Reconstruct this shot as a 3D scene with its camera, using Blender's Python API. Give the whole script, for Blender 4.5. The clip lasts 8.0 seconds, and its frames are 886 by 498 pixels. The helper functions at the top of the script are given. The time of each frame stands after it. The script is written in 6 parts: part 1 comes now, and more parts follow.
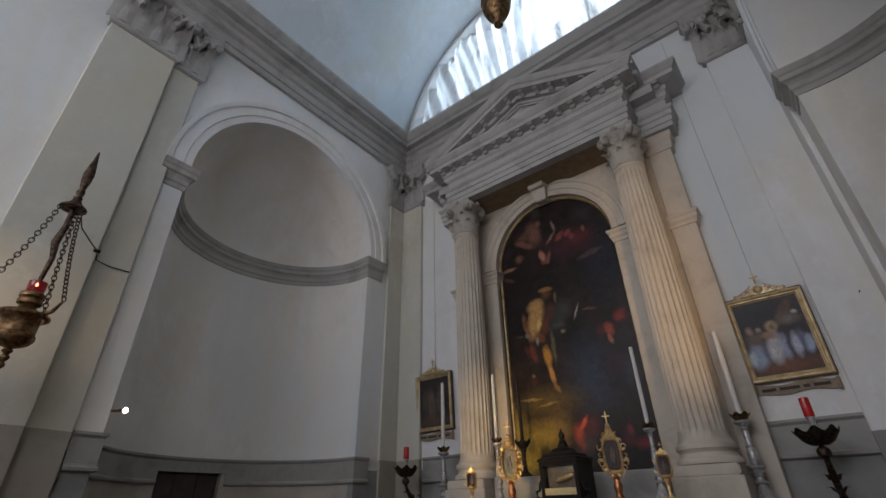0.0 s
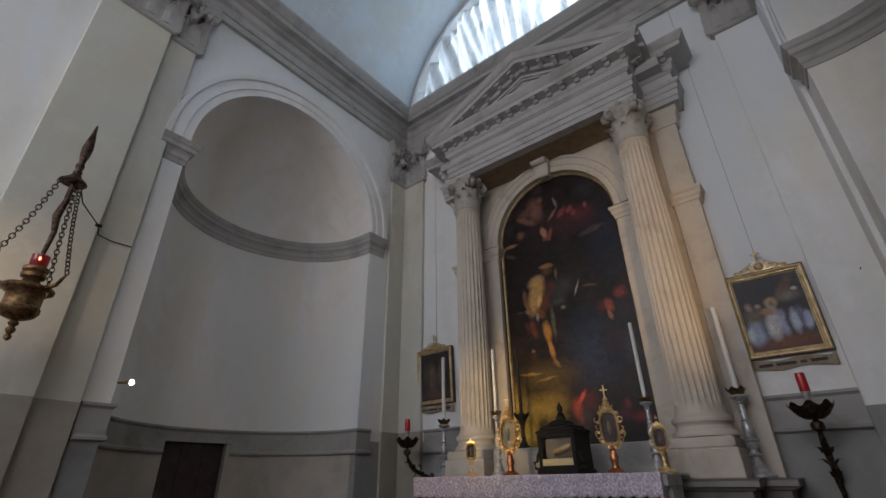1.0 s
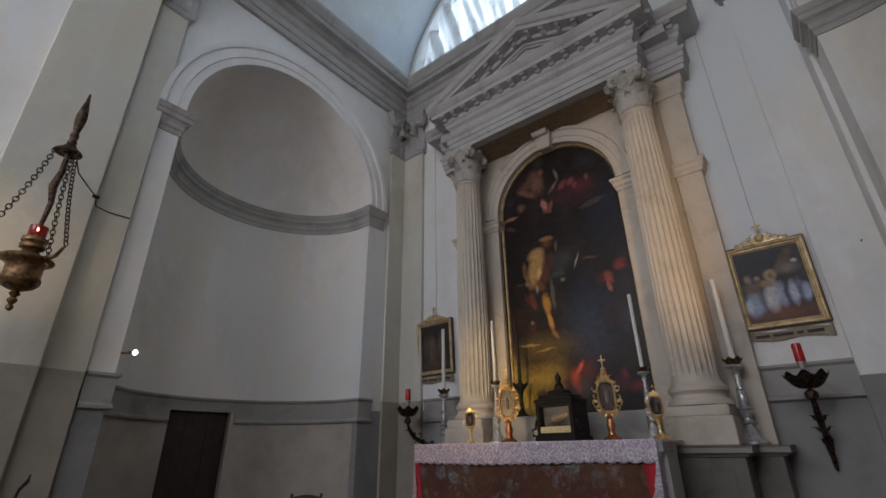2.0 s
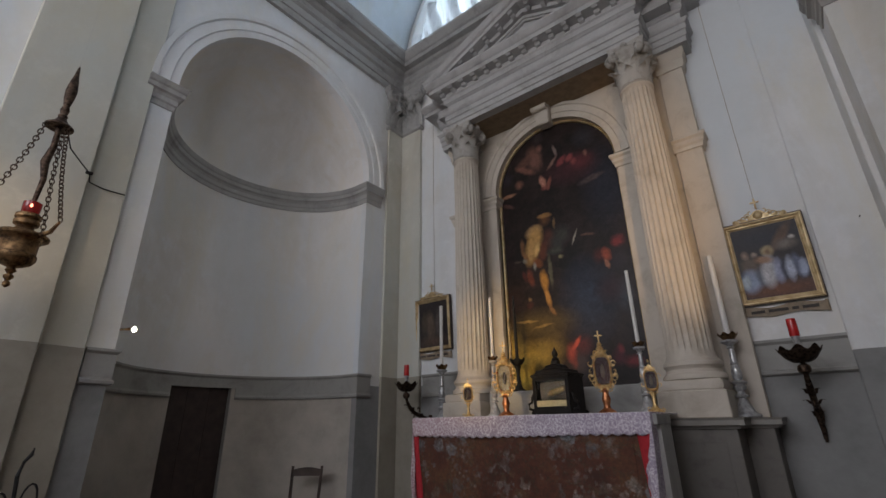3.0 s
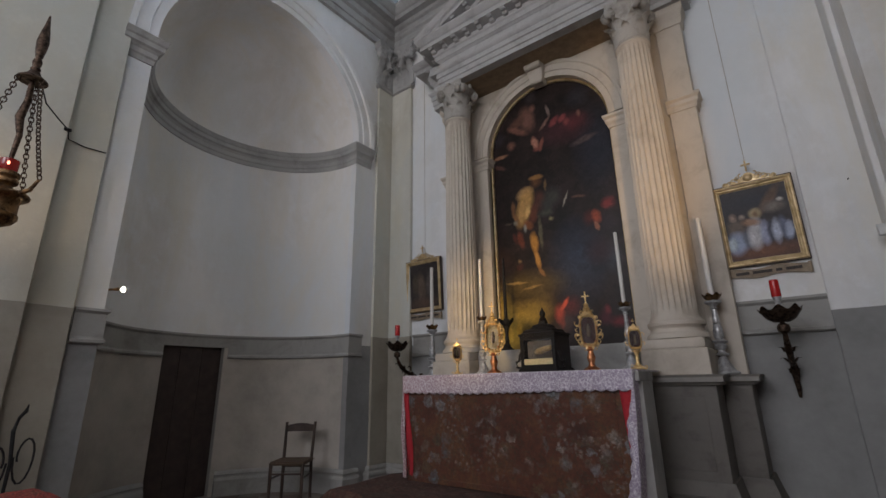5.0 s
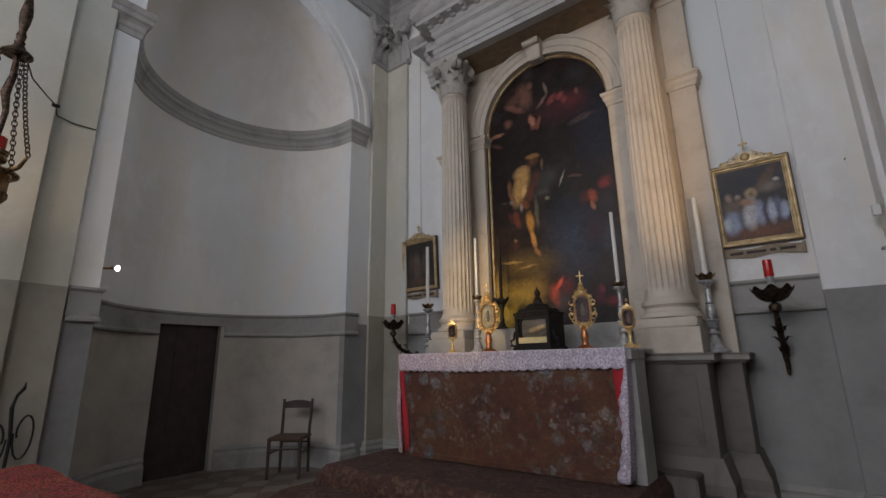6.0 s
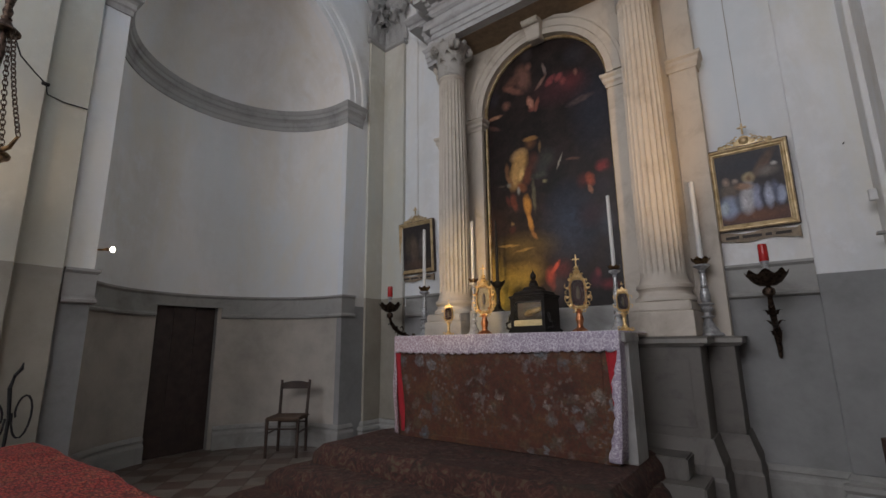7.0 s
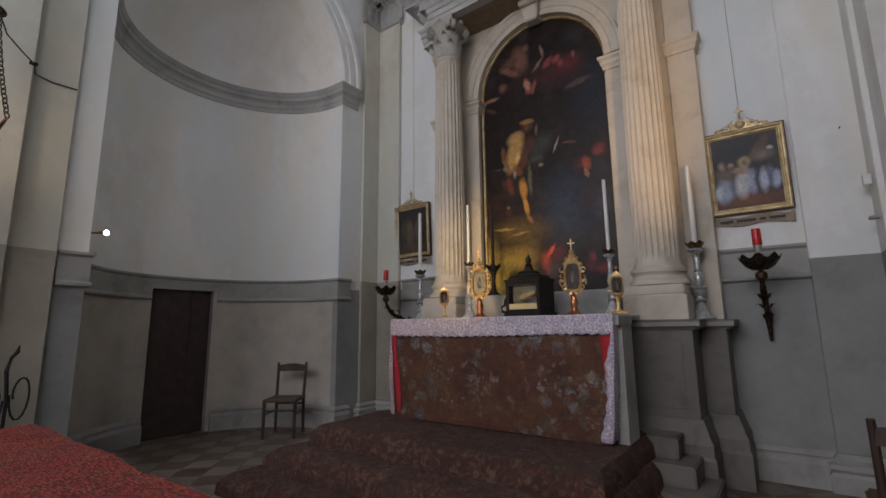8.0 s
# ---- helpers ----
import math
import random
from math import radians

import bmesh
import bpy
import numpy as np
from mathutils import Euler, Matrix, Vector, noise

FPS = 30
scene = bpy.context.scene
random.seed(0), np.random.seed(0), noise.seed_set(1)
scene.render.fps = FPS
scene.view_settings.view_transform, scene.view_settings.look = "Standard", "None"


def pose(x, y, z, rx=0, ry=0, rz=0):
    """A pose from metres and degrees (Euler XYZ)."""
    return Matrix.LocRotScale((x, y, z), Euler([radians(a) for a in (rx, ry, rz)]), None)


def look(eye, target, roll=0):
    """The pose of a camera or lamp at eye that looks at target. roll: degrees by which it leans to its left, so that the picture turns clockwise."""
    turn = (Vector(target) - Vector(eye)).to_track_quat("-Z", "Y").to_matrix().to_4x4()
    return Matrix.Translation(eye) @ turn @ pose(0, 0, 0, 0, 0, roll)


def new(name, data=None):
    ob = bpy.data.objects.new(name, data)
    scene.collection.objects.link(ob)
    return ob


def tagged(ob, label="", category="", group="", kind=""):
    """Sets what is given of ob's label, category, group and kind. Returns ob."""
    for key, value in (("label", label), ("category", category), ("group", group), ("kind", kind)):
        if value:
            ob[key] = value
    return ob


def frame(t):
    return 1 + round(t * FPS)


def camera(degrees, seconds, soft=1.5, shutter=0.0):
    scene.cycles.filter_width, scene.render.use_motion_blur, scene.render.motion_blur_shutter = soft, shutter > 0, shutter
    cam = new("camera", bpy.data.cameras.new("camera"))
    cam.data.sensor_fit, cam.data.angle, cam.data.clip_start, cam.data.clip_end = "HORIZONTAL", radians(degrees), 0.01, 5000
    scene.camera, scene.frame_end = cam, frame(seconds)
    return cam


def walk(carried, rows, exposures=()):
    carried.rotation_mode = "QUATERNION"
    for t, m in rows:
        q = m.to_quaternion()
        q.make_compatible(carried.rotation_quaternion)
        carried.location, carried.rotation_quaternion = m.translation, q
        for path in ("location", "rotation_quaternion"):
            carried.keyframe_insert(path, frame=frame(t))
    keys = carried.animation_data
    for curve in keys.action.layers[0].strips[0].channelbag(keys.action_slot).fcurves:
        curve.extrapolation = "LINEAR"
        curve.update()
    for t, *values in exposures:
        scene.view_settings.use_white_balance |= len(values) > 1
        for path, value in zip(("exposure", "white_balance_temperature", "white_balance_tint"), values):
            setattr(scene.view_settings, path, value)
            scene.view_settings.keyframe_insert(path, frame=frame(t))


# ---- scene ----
cam = camera(87.9, 8.0)
ROWS = [
    (0, 2.324, -5.662, 1.504, 119.81, 0.95, 38.77),
    (0.5, 2.322, -5.653, 1.497, 118.50, 0.78, 38.82),
    (1, 2.330, -5.647, 1.491, 116.97, 0.65, 38.92),
    (1.5, 2.321, -5.641, 1.481, 115.34, 0.61, 38.90),
    (3, 2.303, -5.616, 1.462, 111.06, 0.78, 38.67),
    (3.5, 2.302, -5.612, 1.449, 110.03, 0.84, 38.46),
    (4, 2.304, -5.607, 1.447, 108.91, 0.78, 38.22),
    (4.5, 2.313, -5.594, 1.444, 107.72, 0.81, 37.99),
    (6, 2.326, -5.573, 1.448, 103.86, 0.86, 37.33),
    (6.5, 2.335, -5.562, 1.456, 102.64, 0.74, 37.20),
    (7, 2.337, -5.559, 1.450, 101.71, 0.66, 37.02),
    (7.5, 2.340, -5.562, 1.455, 100.71, 0.67, 36.80),
    (8, 2.342, -5.561, 1.450, 99.67, 0.65, 36.51),
]
walk(cam, [(t, pose(x, y, z, rx, ry, rz)) for t, x, y, z, rx, ry, rz in ROWS],
     exposures=[(0, 0.02), (1.5, 0.12), (3, 0.22), (4.5, 0.30), (6, 0.38), (8, 0.47)])

# ---- light ----
world = bpy.data.worlds.new("world")
scene.world = world
world.use_nodes = True
wn = world.node_tree.nodes
sky = wn.new("ShaderNodeTexSky")
sky.sky_type = "NISHITA"
sky.sun_disc = False
sky.sun_elevation = radians(40)
sky.sun_rotation = radians(200)
wn["Background"].inputs["Strength"].default_value = 0.12
world.node_tree.links.new(sky.outputs["Color"], wn["Background"].inputs["Color"])


def area_lamp(name, power, sx, sy, colour, m):
    d = bpy.data.lights.new(name, "AREA")
    d.energy, d.color, d.shape, d.size, d.size_y = power, colour, "RECTANGLE", sx, sy
    ob = new(name, d)
    ob.matrix_world = m
    return ob


def bulb_lamp(name, power, size, colour, place):
    d = bpy.data.lights.new(name, "POINT")
    d.energy, d.color, d.shadow_soft_size = power, colour, size
    ob = new(name, d)
    ob.location = place
    return ob


# daylight behind the curtain of the lunette, and from the unseen nave behind the visitor
area_lamp("lunette_daylight", 320, 5.0, 1.6, (0.70, 0.85, 1.0), look((1.2, 2.6, 11.4), (-0.3, 0, 9.6)))
area_lamp("nave_daylight", 246, 4.4, 3.8, (0.985, 0.945, 1.0), look((0.6, -14.7, 6.5), (-0.8, -2.5, 2.4)))


def spot_lamp(name, power, place, target, degrees, colour, size, narrow=1.0):
    d = bpy.data.lights.new(name, "SPOT")
    d.energy, d.color, d.spot_size, d.spot_blend, d.shadow_soft_size = power, colour, radians(degrees), 0.9, size
    ob = new(name, d)
    ob.matrix_world = look(place, target)
    ob.scale = (narrow, 1.0, 1.0)
    return ob


# unseen area lamps, added to brighten the niche and the east wall
area_lamp("side_fill_light", 80, 2.6, 2.6, (0.985, 0.945, 1.0), look((2.98, -7.7, 5.0), (-4.6, -2.4, 2.2)))
area_lamp("side_fill_light", 62, 2.6, 2.6, (0.90, 0.945, 1.0), look((-2.98, -9.6, 5.4), (3.2, -1.2, 3.2)))
# unseen warm spots, set from the warm glow on column, painting and pier
spot_lamp("unseen_warm_spot", 205, (2.84, -3.9, 1.9), (1.30, -0.35, 3.85), 46, (1.0, 0.62, 0.27), 0.05, 0.42)
spot_lamp("unseen_warm_spot", 620, (0.4, -6.4, 1.75), (-0.62, -0.05, 2.45), 21, (1.0, 0.66, 0.28), 0.22)
spot_lamp("unseen_warm_spot", 165, (-1.2, -7.6, 2.4), (-3.1, -5.6, 3.0), 34, (1.0, 0.68, 0.34), 0.05)

# ---- materials ----


class Mat:
    """Small node builder."""

    def __init__(self, name):
        self.m = bpy.data.materials.new(name)
        self.m.use_nodes = True
        self.t = self.m.node_tree
        self.b = self.t.nodes["Principled BSDF"]
        self.co = self.t.nodes.new("ShaderNodeTexCoord").outputs["Object"]

    def n(self, kind, **kw):
        node = self.t.nodes.new("ShaderNode" + kind)
        for k, v in kw.items():
            if k in ("Scale", "Detail", "Roughness", "Distortion", "Fac", "Strength", "Distance", "Randomness", "W"):
                node.inputs[k].default_value = v
        return node

    def l(self, a, b):
        self.t.links.new(a, b)

    def mapped(self, scale=(1, 1, 1), shift=(0, 0, 0), turn=(0, 0, 0), src=None):
        m = self.n("Mapping")
        m.inputs["Scale"].default_value = scale
        m.inputs["Location"].default_value = shift
        m.inputs["Rotation"].default_value = turn
        self.l(src or self.co, m.inputs["Vector"])
        return m.outputs["Vector"]

    def noise(self, scale, detail=4, rough=0.55, vec=None, dist=0.0):
        x = self.n("TexNoise", Scale=scale, Detail=detail, Roughness=rough, Distortion=dist)
        self.l(vec or self.co, x.inputs["Vector"])
        return x.outputs["Fac"]

    def voronoi(self, scale, vec=None, feature="F1", out="Distance"):
        x = self.n("TexVoronoi", Scale=scale)
        x.feature = feature
        self.l(vec or self.co, x.inputs["Vector"])
        return x.outputs[out]

    def ramp(self, fac, stops):
        r = self.n("ValToRGB")
        e = r.color_ramp.elements
        while len(e) < len(stops):
            e.new(0.5)
        for el, (p, c) in zip(e, stops):
            el.position = p
            el.color = (*c, 1) if isinstance(c, tuple) else (c, c, c, 1)
        self.l(fac, r.inputs["Fac"])
        return r.outputs["Color"]

    def mix(self, fac, a, b, mode="MIX"):
        x = self.n("Mix")
        x.data_type, x.blend_type = "RGBA", mode
        for sock, v in ((x.inputs[0], fac), (x.inputs[6], a), (x.inputs[7], b)):
            if isinstance(v, (int, float)):
                sock.default_value = v
            elif isinstance(v, tuple):
                sock.default_value = (*v, 1)
            else:
                self.l(v, sock)
        return x.outputs[2]

    def math(self, op, a, b=0.0):
        x = self.n("Math")
        x.operation = op
        for sock, v in zip(x.inputs, (a, b)):
            if isinstance(v, (int, float)):
                sock.default_value = v
            else:
                self.l(v, sock)
        return x.outputs[0]

    def sep(self, vec=None):
        x = self.n("SeparateXYZ")
        self.l(vec or self.co, x.inputs[0])
        return x.outputs

    def world_pos(self):
        return self.n("NewGeometry").outputs["Position"]

    def bump(self, h, strength=0.3, distance=0.01):
        x = self.n("Bump", Strength=strength, Distance=distance)
        self.l(h, x.inputs["Height"])
        self.l(x.outputs[0], self.b.inputs["Normal"])

    def done(self, colour=None, rough=0.8, metal=0.0, **kw):
        for key, v in (("Base Color", colour), ("Roughness", rough), ("Metallic", metal)):
            if v is None:
                continue
            if isinstance(v, tuple):
                self.b.inputs[key].default_value = (*v, 1)
            elif isinstance(v, (int, float)):
                self.b.inputs[key].default_value = v
            else:
                self.l(v, self.b.inputs[key])
        for k, v in kw.items():
            self.b.inputs[k.replace("_", " ")].default_value = v
        return self.m


def plaster(name, colour, low=None, split=2.0, spots=0.15):
    """Limewashed plaster with faint stains; below the split height it is painted in the darker colour."""
    a = Mat(name)
    pos = a.world_pos()
    big = a.noise(0.55, 5, 0.6, pos)
    streak = a.noise(1.0, 4, 0.6, a.mapped((2.2, 2.2, 0.22), src=pos))
    fine = a.noise(14, 5, 0.6, pos)
    tone = a.ramp(a.math("ADD", a.math("MULTIPLY", big, 0.55), a.math("MULTIPLY", streak, 0.45)),
                  [(0.3, tuple(c * (1 - 1.6 * spots) for c in colour)), (0.5, colour), (0.72, tuple(min(1, c * (1 + spots * 0.5)) for c in colour))])
    blot = a.ramp(a.noise(1.3, 7, 0.68, a.mapped((1, 1, 0.6), (7.1, 2.3, 1.9), src=pos), 0.5), [(0.46, 0.0), (0.68, 0.75)])
    tone = a.mix(blot, tone, tuple(c * k for c, k in zip(colour, (0.80, 0.77, 0.70))))
    chalk = a.ramp(a.noise(4.5, 5, 0.7, a.mapped(shift=(3.3, 8.1, 0.4), src=pos)), [(0.52, 0.0), (0.68, 0.6)])
    tone = a.mix(chalk, tone, tuple(min(0.85, c * 1.18) for c in colour))
    # cool bluish tint spread at random over the plaster
    cool_tint = a.ramp(a.noise(0.45, 5, 0.6, a.mapped((1, 1, 0.7), (1.7, 4.4, 9.2), src=pos), 0.8), [(0.36, 0.0), (0.62, 0.8)])
    tone = a.mix(cool_tint, tone, tuple(c * k for c, k in zip(colour, (0.86, 0.93, 0.99))))
    ochre = a.ramp(a.noise(0.7, 6, 0.65, a.mapped((1.4, 1.4, 0.5), (5.2, 0.9, 3.1), src=pos), 0.8), [(0.48, 0.0), (0.68, 0.7)])
    tone = a.mix(ochre, tone, tuple(c * k for c, k in zip(colour, (0.93, 0.89, 0.78))))
    if low:
        z = a.sep(pos)[2]
        edge = a.math("ADD", z, a.math("MULTIPLY", a.noise(3, 3, 0.5, pos), 0.02))
        lowtone = a.ramp(a.noise(1.6, 6, 0.62, pos), [(0.3, tuple(c * 0.72 for c in low)), (0.55, low), (0.75, tuple(c * 1.18 for c in low))])
        tone = a.mix(a.math("LESS_THAN", edge, split), tone, lowtone)
    a.bump(a.math("ADD", a.math("MULTIPLY", fine, 0.5), a.math("MULTIPLY", a.noise(3.2, 4, 0.5, pos), 1.0)), 0.35, 0.012)
    return a.done(a.mix(a.math("MULTIPLY", fine, 0.18), tone, tuple(c * 0.72 for c in colour)), 0.88)


def stone(name, colour, stain, scale=1.0, rough=0.7):
    a = Mat(name)
    pos = a.world_pos()
    veins = a.noise(2.2 * scale, 8, 0.65, pos, 0.6)
    fine = a.noise(38 * scale, 4, 0.6, pos)
    c = a.ramp(veins, [(0.28, stain), (0.5, colour), (0.75, tuple(min(1, x * 1.1) for x in colour))])
    a.bump(a.math("ADD", a.math("MULTIPLY", fine, 0.4), veins), 0.25, 0.008)
    return a.done(a.mix(a.math("MULTIPLY", fine, 0.25), c, stain), rough)


def metal(name, colour, dark, rough=0.32, scale=30, amount=1.0):
    a = Mat(name)
    n = a.noise(scale, 5, 0.6)
    c = a.ramp(n, [(0.35, dark), (0.6, colour)])
    a.bump(n, 0.3, 0.002)
    return a.done(c, a.ramp(n, [(0.3, min(1, rough + 0.3)), (0.65, rough)]), amount)


def plainish(name, colour, rough=0.6, var=0.25, scale=12, bump=0.2, **kw):
    a = Mat(name)
    n = a.noise(scale, 5, 0.6)
    c = a.ramp(n, [(0.3, tuple(x * (1 - var) for x in colour)), (0.7, tuple(min(1, x * (1 + var * 0.5)) for x in colour))])
    a.bump(n, bump, 0.004)
    return a.done(c, rough, **kw)


GREY_LOW = (0.245, 0.245, 0.24)
M_WALL = plaster("limewash_white", (0.80, 0.793, 0.785), GREY_LOW, 2.06)
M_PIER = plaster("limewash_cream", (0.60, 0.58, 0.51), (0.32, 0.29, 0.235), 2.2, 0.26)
M_NICHE = plaster("niche_plaster", (0.83, 0.80, 0.765), (0.44, 0.40, 0.345), 2.06, 0.10)
M_VAULT = plaster("vault_plaster", (0.64, 0.66, 0.68))
M_TRIM = stone("grey_trim_stone", (0.40, 0.395, 0.38), (0.25, 0.245, 0.235))
M_DADO = stone("grey_dado_stone", (0.33, 0.325, 0.305), (0.21, 0.205, 0.19))
M_STONE = stone("istrian_stone", (0.55, 0.495, 0.42), (0.40, 0.345, 0.275), 1.3, 0.6)
# pedestal faces and step ends, toned darker than ledge and columns
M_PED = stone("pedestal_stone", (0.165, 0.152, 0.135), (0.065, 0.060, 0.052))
# capitals greyer and more mottled than the column shafts
M_CAPITAL = stone("mottled_capital_stone", (0.44, 0.42, 0.385), (0.20, 0.18, 0.155), 3.0, 0.7)
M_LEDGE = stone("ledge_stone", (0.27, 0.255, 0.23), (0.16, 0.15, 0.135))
# upper altarpiece stone, its shade put into a greyer colour
M_ENTAB = stone("shaded_entablature_stone", (0.45, 0.445, 0.44), (0.32, 0.31, 0.30), 1.4, 0.7)


# ---- mesh helpers ----
def part(name, bm, material, parent=None, label="", smooth=False, m=None):
    me = bpy.data.meshes.new(name)
    bmesh.ops.recalc_face_normals(bm, faces=bm.faces)
    if smooth:
        for f in bm.faces:
            f.smooth = True
    bm.to_mesh(me)
    bm.free()
    me.materials.append(material)
    if smooth:
        me.set_sharp_from_angle(angle=radians(38))
    ob = new(name, me)
    if m is not None:
        ob.matrix_basis = m
    ob.parent = parent
    if label:
        tagged(ob, label)
    return ob


def thing(name, label, category, place=(0, 0, 0), group="", rz=0.0):
    e = new(name)
    e.empty_display_size = 0.1
    e.matrix_basis = pose(*place, 0, 0, rz)
    return tagged(e, label, category, group)


def box(x0, x1, y0, y1, z0, z1, bevel=0.0, bm=None, seg=1):
    bm = bm or bmesh.new()
    r = bmesh.ops.create_cube(bm, size=1.0, matrix=Matrix.Translation(((x0 + x1) / 2, (y0 + y1) / 2, (z0 + z1) / 2)) @ Matrix.Diagonal((abs(x1 - x0), abs(y1 - y0), abs(z1 - z0), 1)))
    if bevel:
        vs = set(r["verts"])
        bmesh.ops.bevel(bm, geom=[e for e in bm.edges if e.verts[0] in vs and e.verts[1] in vs], offset=bevel, segments=seg, affect="EDGES")
    return bm


def lathe(profile, seg=24, bm=None, m=None, flute=None):
    """Turns (radius, z) points round the z axis; ends are closed."""
    bm = bm or bmesh.new()
    m = m or Matrix()
    rings = []
    for r, z in profile:
        ring = []
        for k in range(seg):
            a = 2 * math.pi * k / seg
            rr = r * (flute(a, z) if flute else 1.0)
            ring.append(bm.verts.new(m @ Vector((rr * math.cos(a), rr * math.sin(a), z))))
        rings.append(ring)
    for a, b in zip(rings, rings[1:]):
        for k in range(seg):
            bm.faces.new((a[k], a[(k + 1) % seg], b[(k + 1) % seg], b[k]))
    bm.faces.new(rings[0][::-1])
    bm.faces.new(rings[-1])
    return bm


def sweep(profile, path, bm=None, closed=False, side=1):
    """Carries a closed profile of (out, z) points along a plan path of (x, y), with mitred corners. side: +1 puts 'out' to the right of the way, -1 to its left."""
    bm = bm or bmesh.new()
    pts = [Vector(p) for p in path]
    n = len(pts)
    rings = []
    for i, p in enumerate(pts):
        d = []
        if i > 0 or closed:
            d.append((p - pts[i - 1]).normalized())
        if i < n - 1 or closed:
            d.append((pts[(i + 1) % n] - p).normalized())
        nn = [Vector((v.y, -v.x)) * side for v in d]
        b = sum(nn, Vector((0, 0))).normalized()
        k = 1 / max(0.3, b.dot(nn[0]))
        rings.append([bm.verts.new((p.x + b.x * k * o, p.y + b.y * k * o, z)) for o, z in profile])
    m = len(profile)
    for i in range(n if closed else n - 1):
        a, b = rings[i], rings[(i + 1) % n]
        for j in range(m):
            bm.faces.new((a[j], a[(j + 1) % m], b[(j + 1) % m], b[j]))
    if not closed:
        bm.faces.new(rings[0][::-1])
        bm.faces.new(rings[-1])
    return bm


def tube(points, r, seg=8, bm=None, closed=False):
    """A round bar along 3D points; r is one radius or one for each point."""
    bm = bm or bmesh.new()
    pts = [Vector(p) for p in points]
    n = len(pts)
    rings = []
    up = Vector((0.13, 0.21, 0.97))
    for i, p in enumerate(pts):
        a = pts[i - 1] if (i > 0 or closed) else p
        b = pts[(i + 1) % n] if (i < n - 1 or closed) else p
        d = (b - a).normalized()
        s = d.cross(up)
        if s.length < 0.05:
            s = d.cross(Vector((1, 0, 0)))
        s.normalize()
        u = s.cross(d)
        rr = r[i] if isinstance(r, (list, tuple)) else r
        rings.append([bm.verts.new(p + (s * math.cos(2 * math.pi * k / seg) + u * math.sin(2 * math.pi * k / seg)) * rr) for k in range(seg)])
    for i in range(n if closed else n - 1):
        a, b = rings[i], rings[(i + 1) % n]
        for k in range(seg):
            bm.faces.new((a[k], a[(k + 1) % seg], b[(k + 1) % seg], b[k]))
    if not closed:
        bm.faces.new(rings[0][::-1])
        bm.faces.new(rings[-1])
    return bm


def prism(poly, y0, y1, bm=None, axis="y"):
    """A polygon in (x, z) drawn out along y (or (y, z) along x)."""
    bm = bm or bmesh.new()

    def vert(p, d):
        return bm.verts.new((p[0], d, p[1]) if axis == "y" else (d, p[0], p[1]))
    a = [vert(p, y0) for p in poly]
    b = [vert(p, y1) for p in poly]
    n = len(poly)
    for k in range(n):
        bm.faces.new((a[k], a[(k + 1) % n], b[(k + 1) % n], b[k]))
    bm.faces.new(a)
    bm.faces.new(b[::-1])
    return bm


def arc(cx, cz, r, a0, a1, n):
    return [(cx + r * math.cos(radians(a0 + (a1 - a0) * k / n)), cz + r * math.sin(radians(a0 + (a1 - a0) * k / n))) for k in range(n + 1)]


# ---- setting: walls, niches, vault, floor ----
XW = 3.12            # side walls
NY, NR = -2.455, 1.585  # niche centre along the wall and its radius
ND = 0.92            # depth of the niche over its radius
NZ = 5.47            # springing of the niche arch
REV = 0.11           # straight reveal of the niche
SOUTH = -15.0        # far end of the nave bay behind the visitor
TOPZ = 8.56          # top of the main cornice
XA = 0.04            # axis of the altar


def sx_pts(pts, s):
    return [(x * s, y) for x, y in pts]


def holed_face(bm, hole, u0, u1, top, at):
    """A flat face round an opening that stands on its lower edge, as strips from the opening to the sides. Returns the rim."""
    hv = [bm.verts.new(at(u, w)) for u, w in hole]
    mid = len(hole) // 2
    for half, u in ((range(0, mid), u0), (range(mid, len(hole) - 1), u1)):
        edge = {}
        for k in half:
            q = []
            for j in (k, k + 1):
                if j not in edge:
                    edge[j] = bm.verts.new(at(u, hole[j][1]))
                q.append(edge[j])
            bm.faces.new((hv[k], hv[k + 1], q[1], q[0]))
    a = [bm.verts.new(at(u, w)) for u, w in ((u0, hole[mid][1]), (u1, hole[mid][1]), (u1, top), (u0, top))]
    bm.faces.new(a)
    return hv


def side_wall(s, name):
    """Side wall with its arched niche opening, 0.3 m of reveal, drawn round the opening."""
    bm = bmesh.new()
    y0, y1, z1 = SOUTH, 0.0, 9.0
    hole = [(NY - NR, 0.0)] + [(NY + NR * math.cos(a), NZ + NR * math.sin(a)) for a in [math.pi - math.pi * k / 40 for k in range(41)]] + [(NY + NR, 0.0)]
    x_in, x_out = s * XW, s * (XW + REV)
    for x in (x_in, x_out):
        hv = holed_face(bm, hole, y0, y1, z1, lambda u, w: (x, u, w))
        if x == x_in:
            first = hv
    for k in range(len(hole) - 1):
        bm.faces.new((first[k], first[k + 1], hv[k + 1], hv[k]))
    return tagged(part(name, bm, M_WALL), "white limewashed chapel wall with an arched niche, grey painted lower zone", "wall", kind="structure")


DOOR_A = (-2.84, -2.02)   # the niche door's span along y


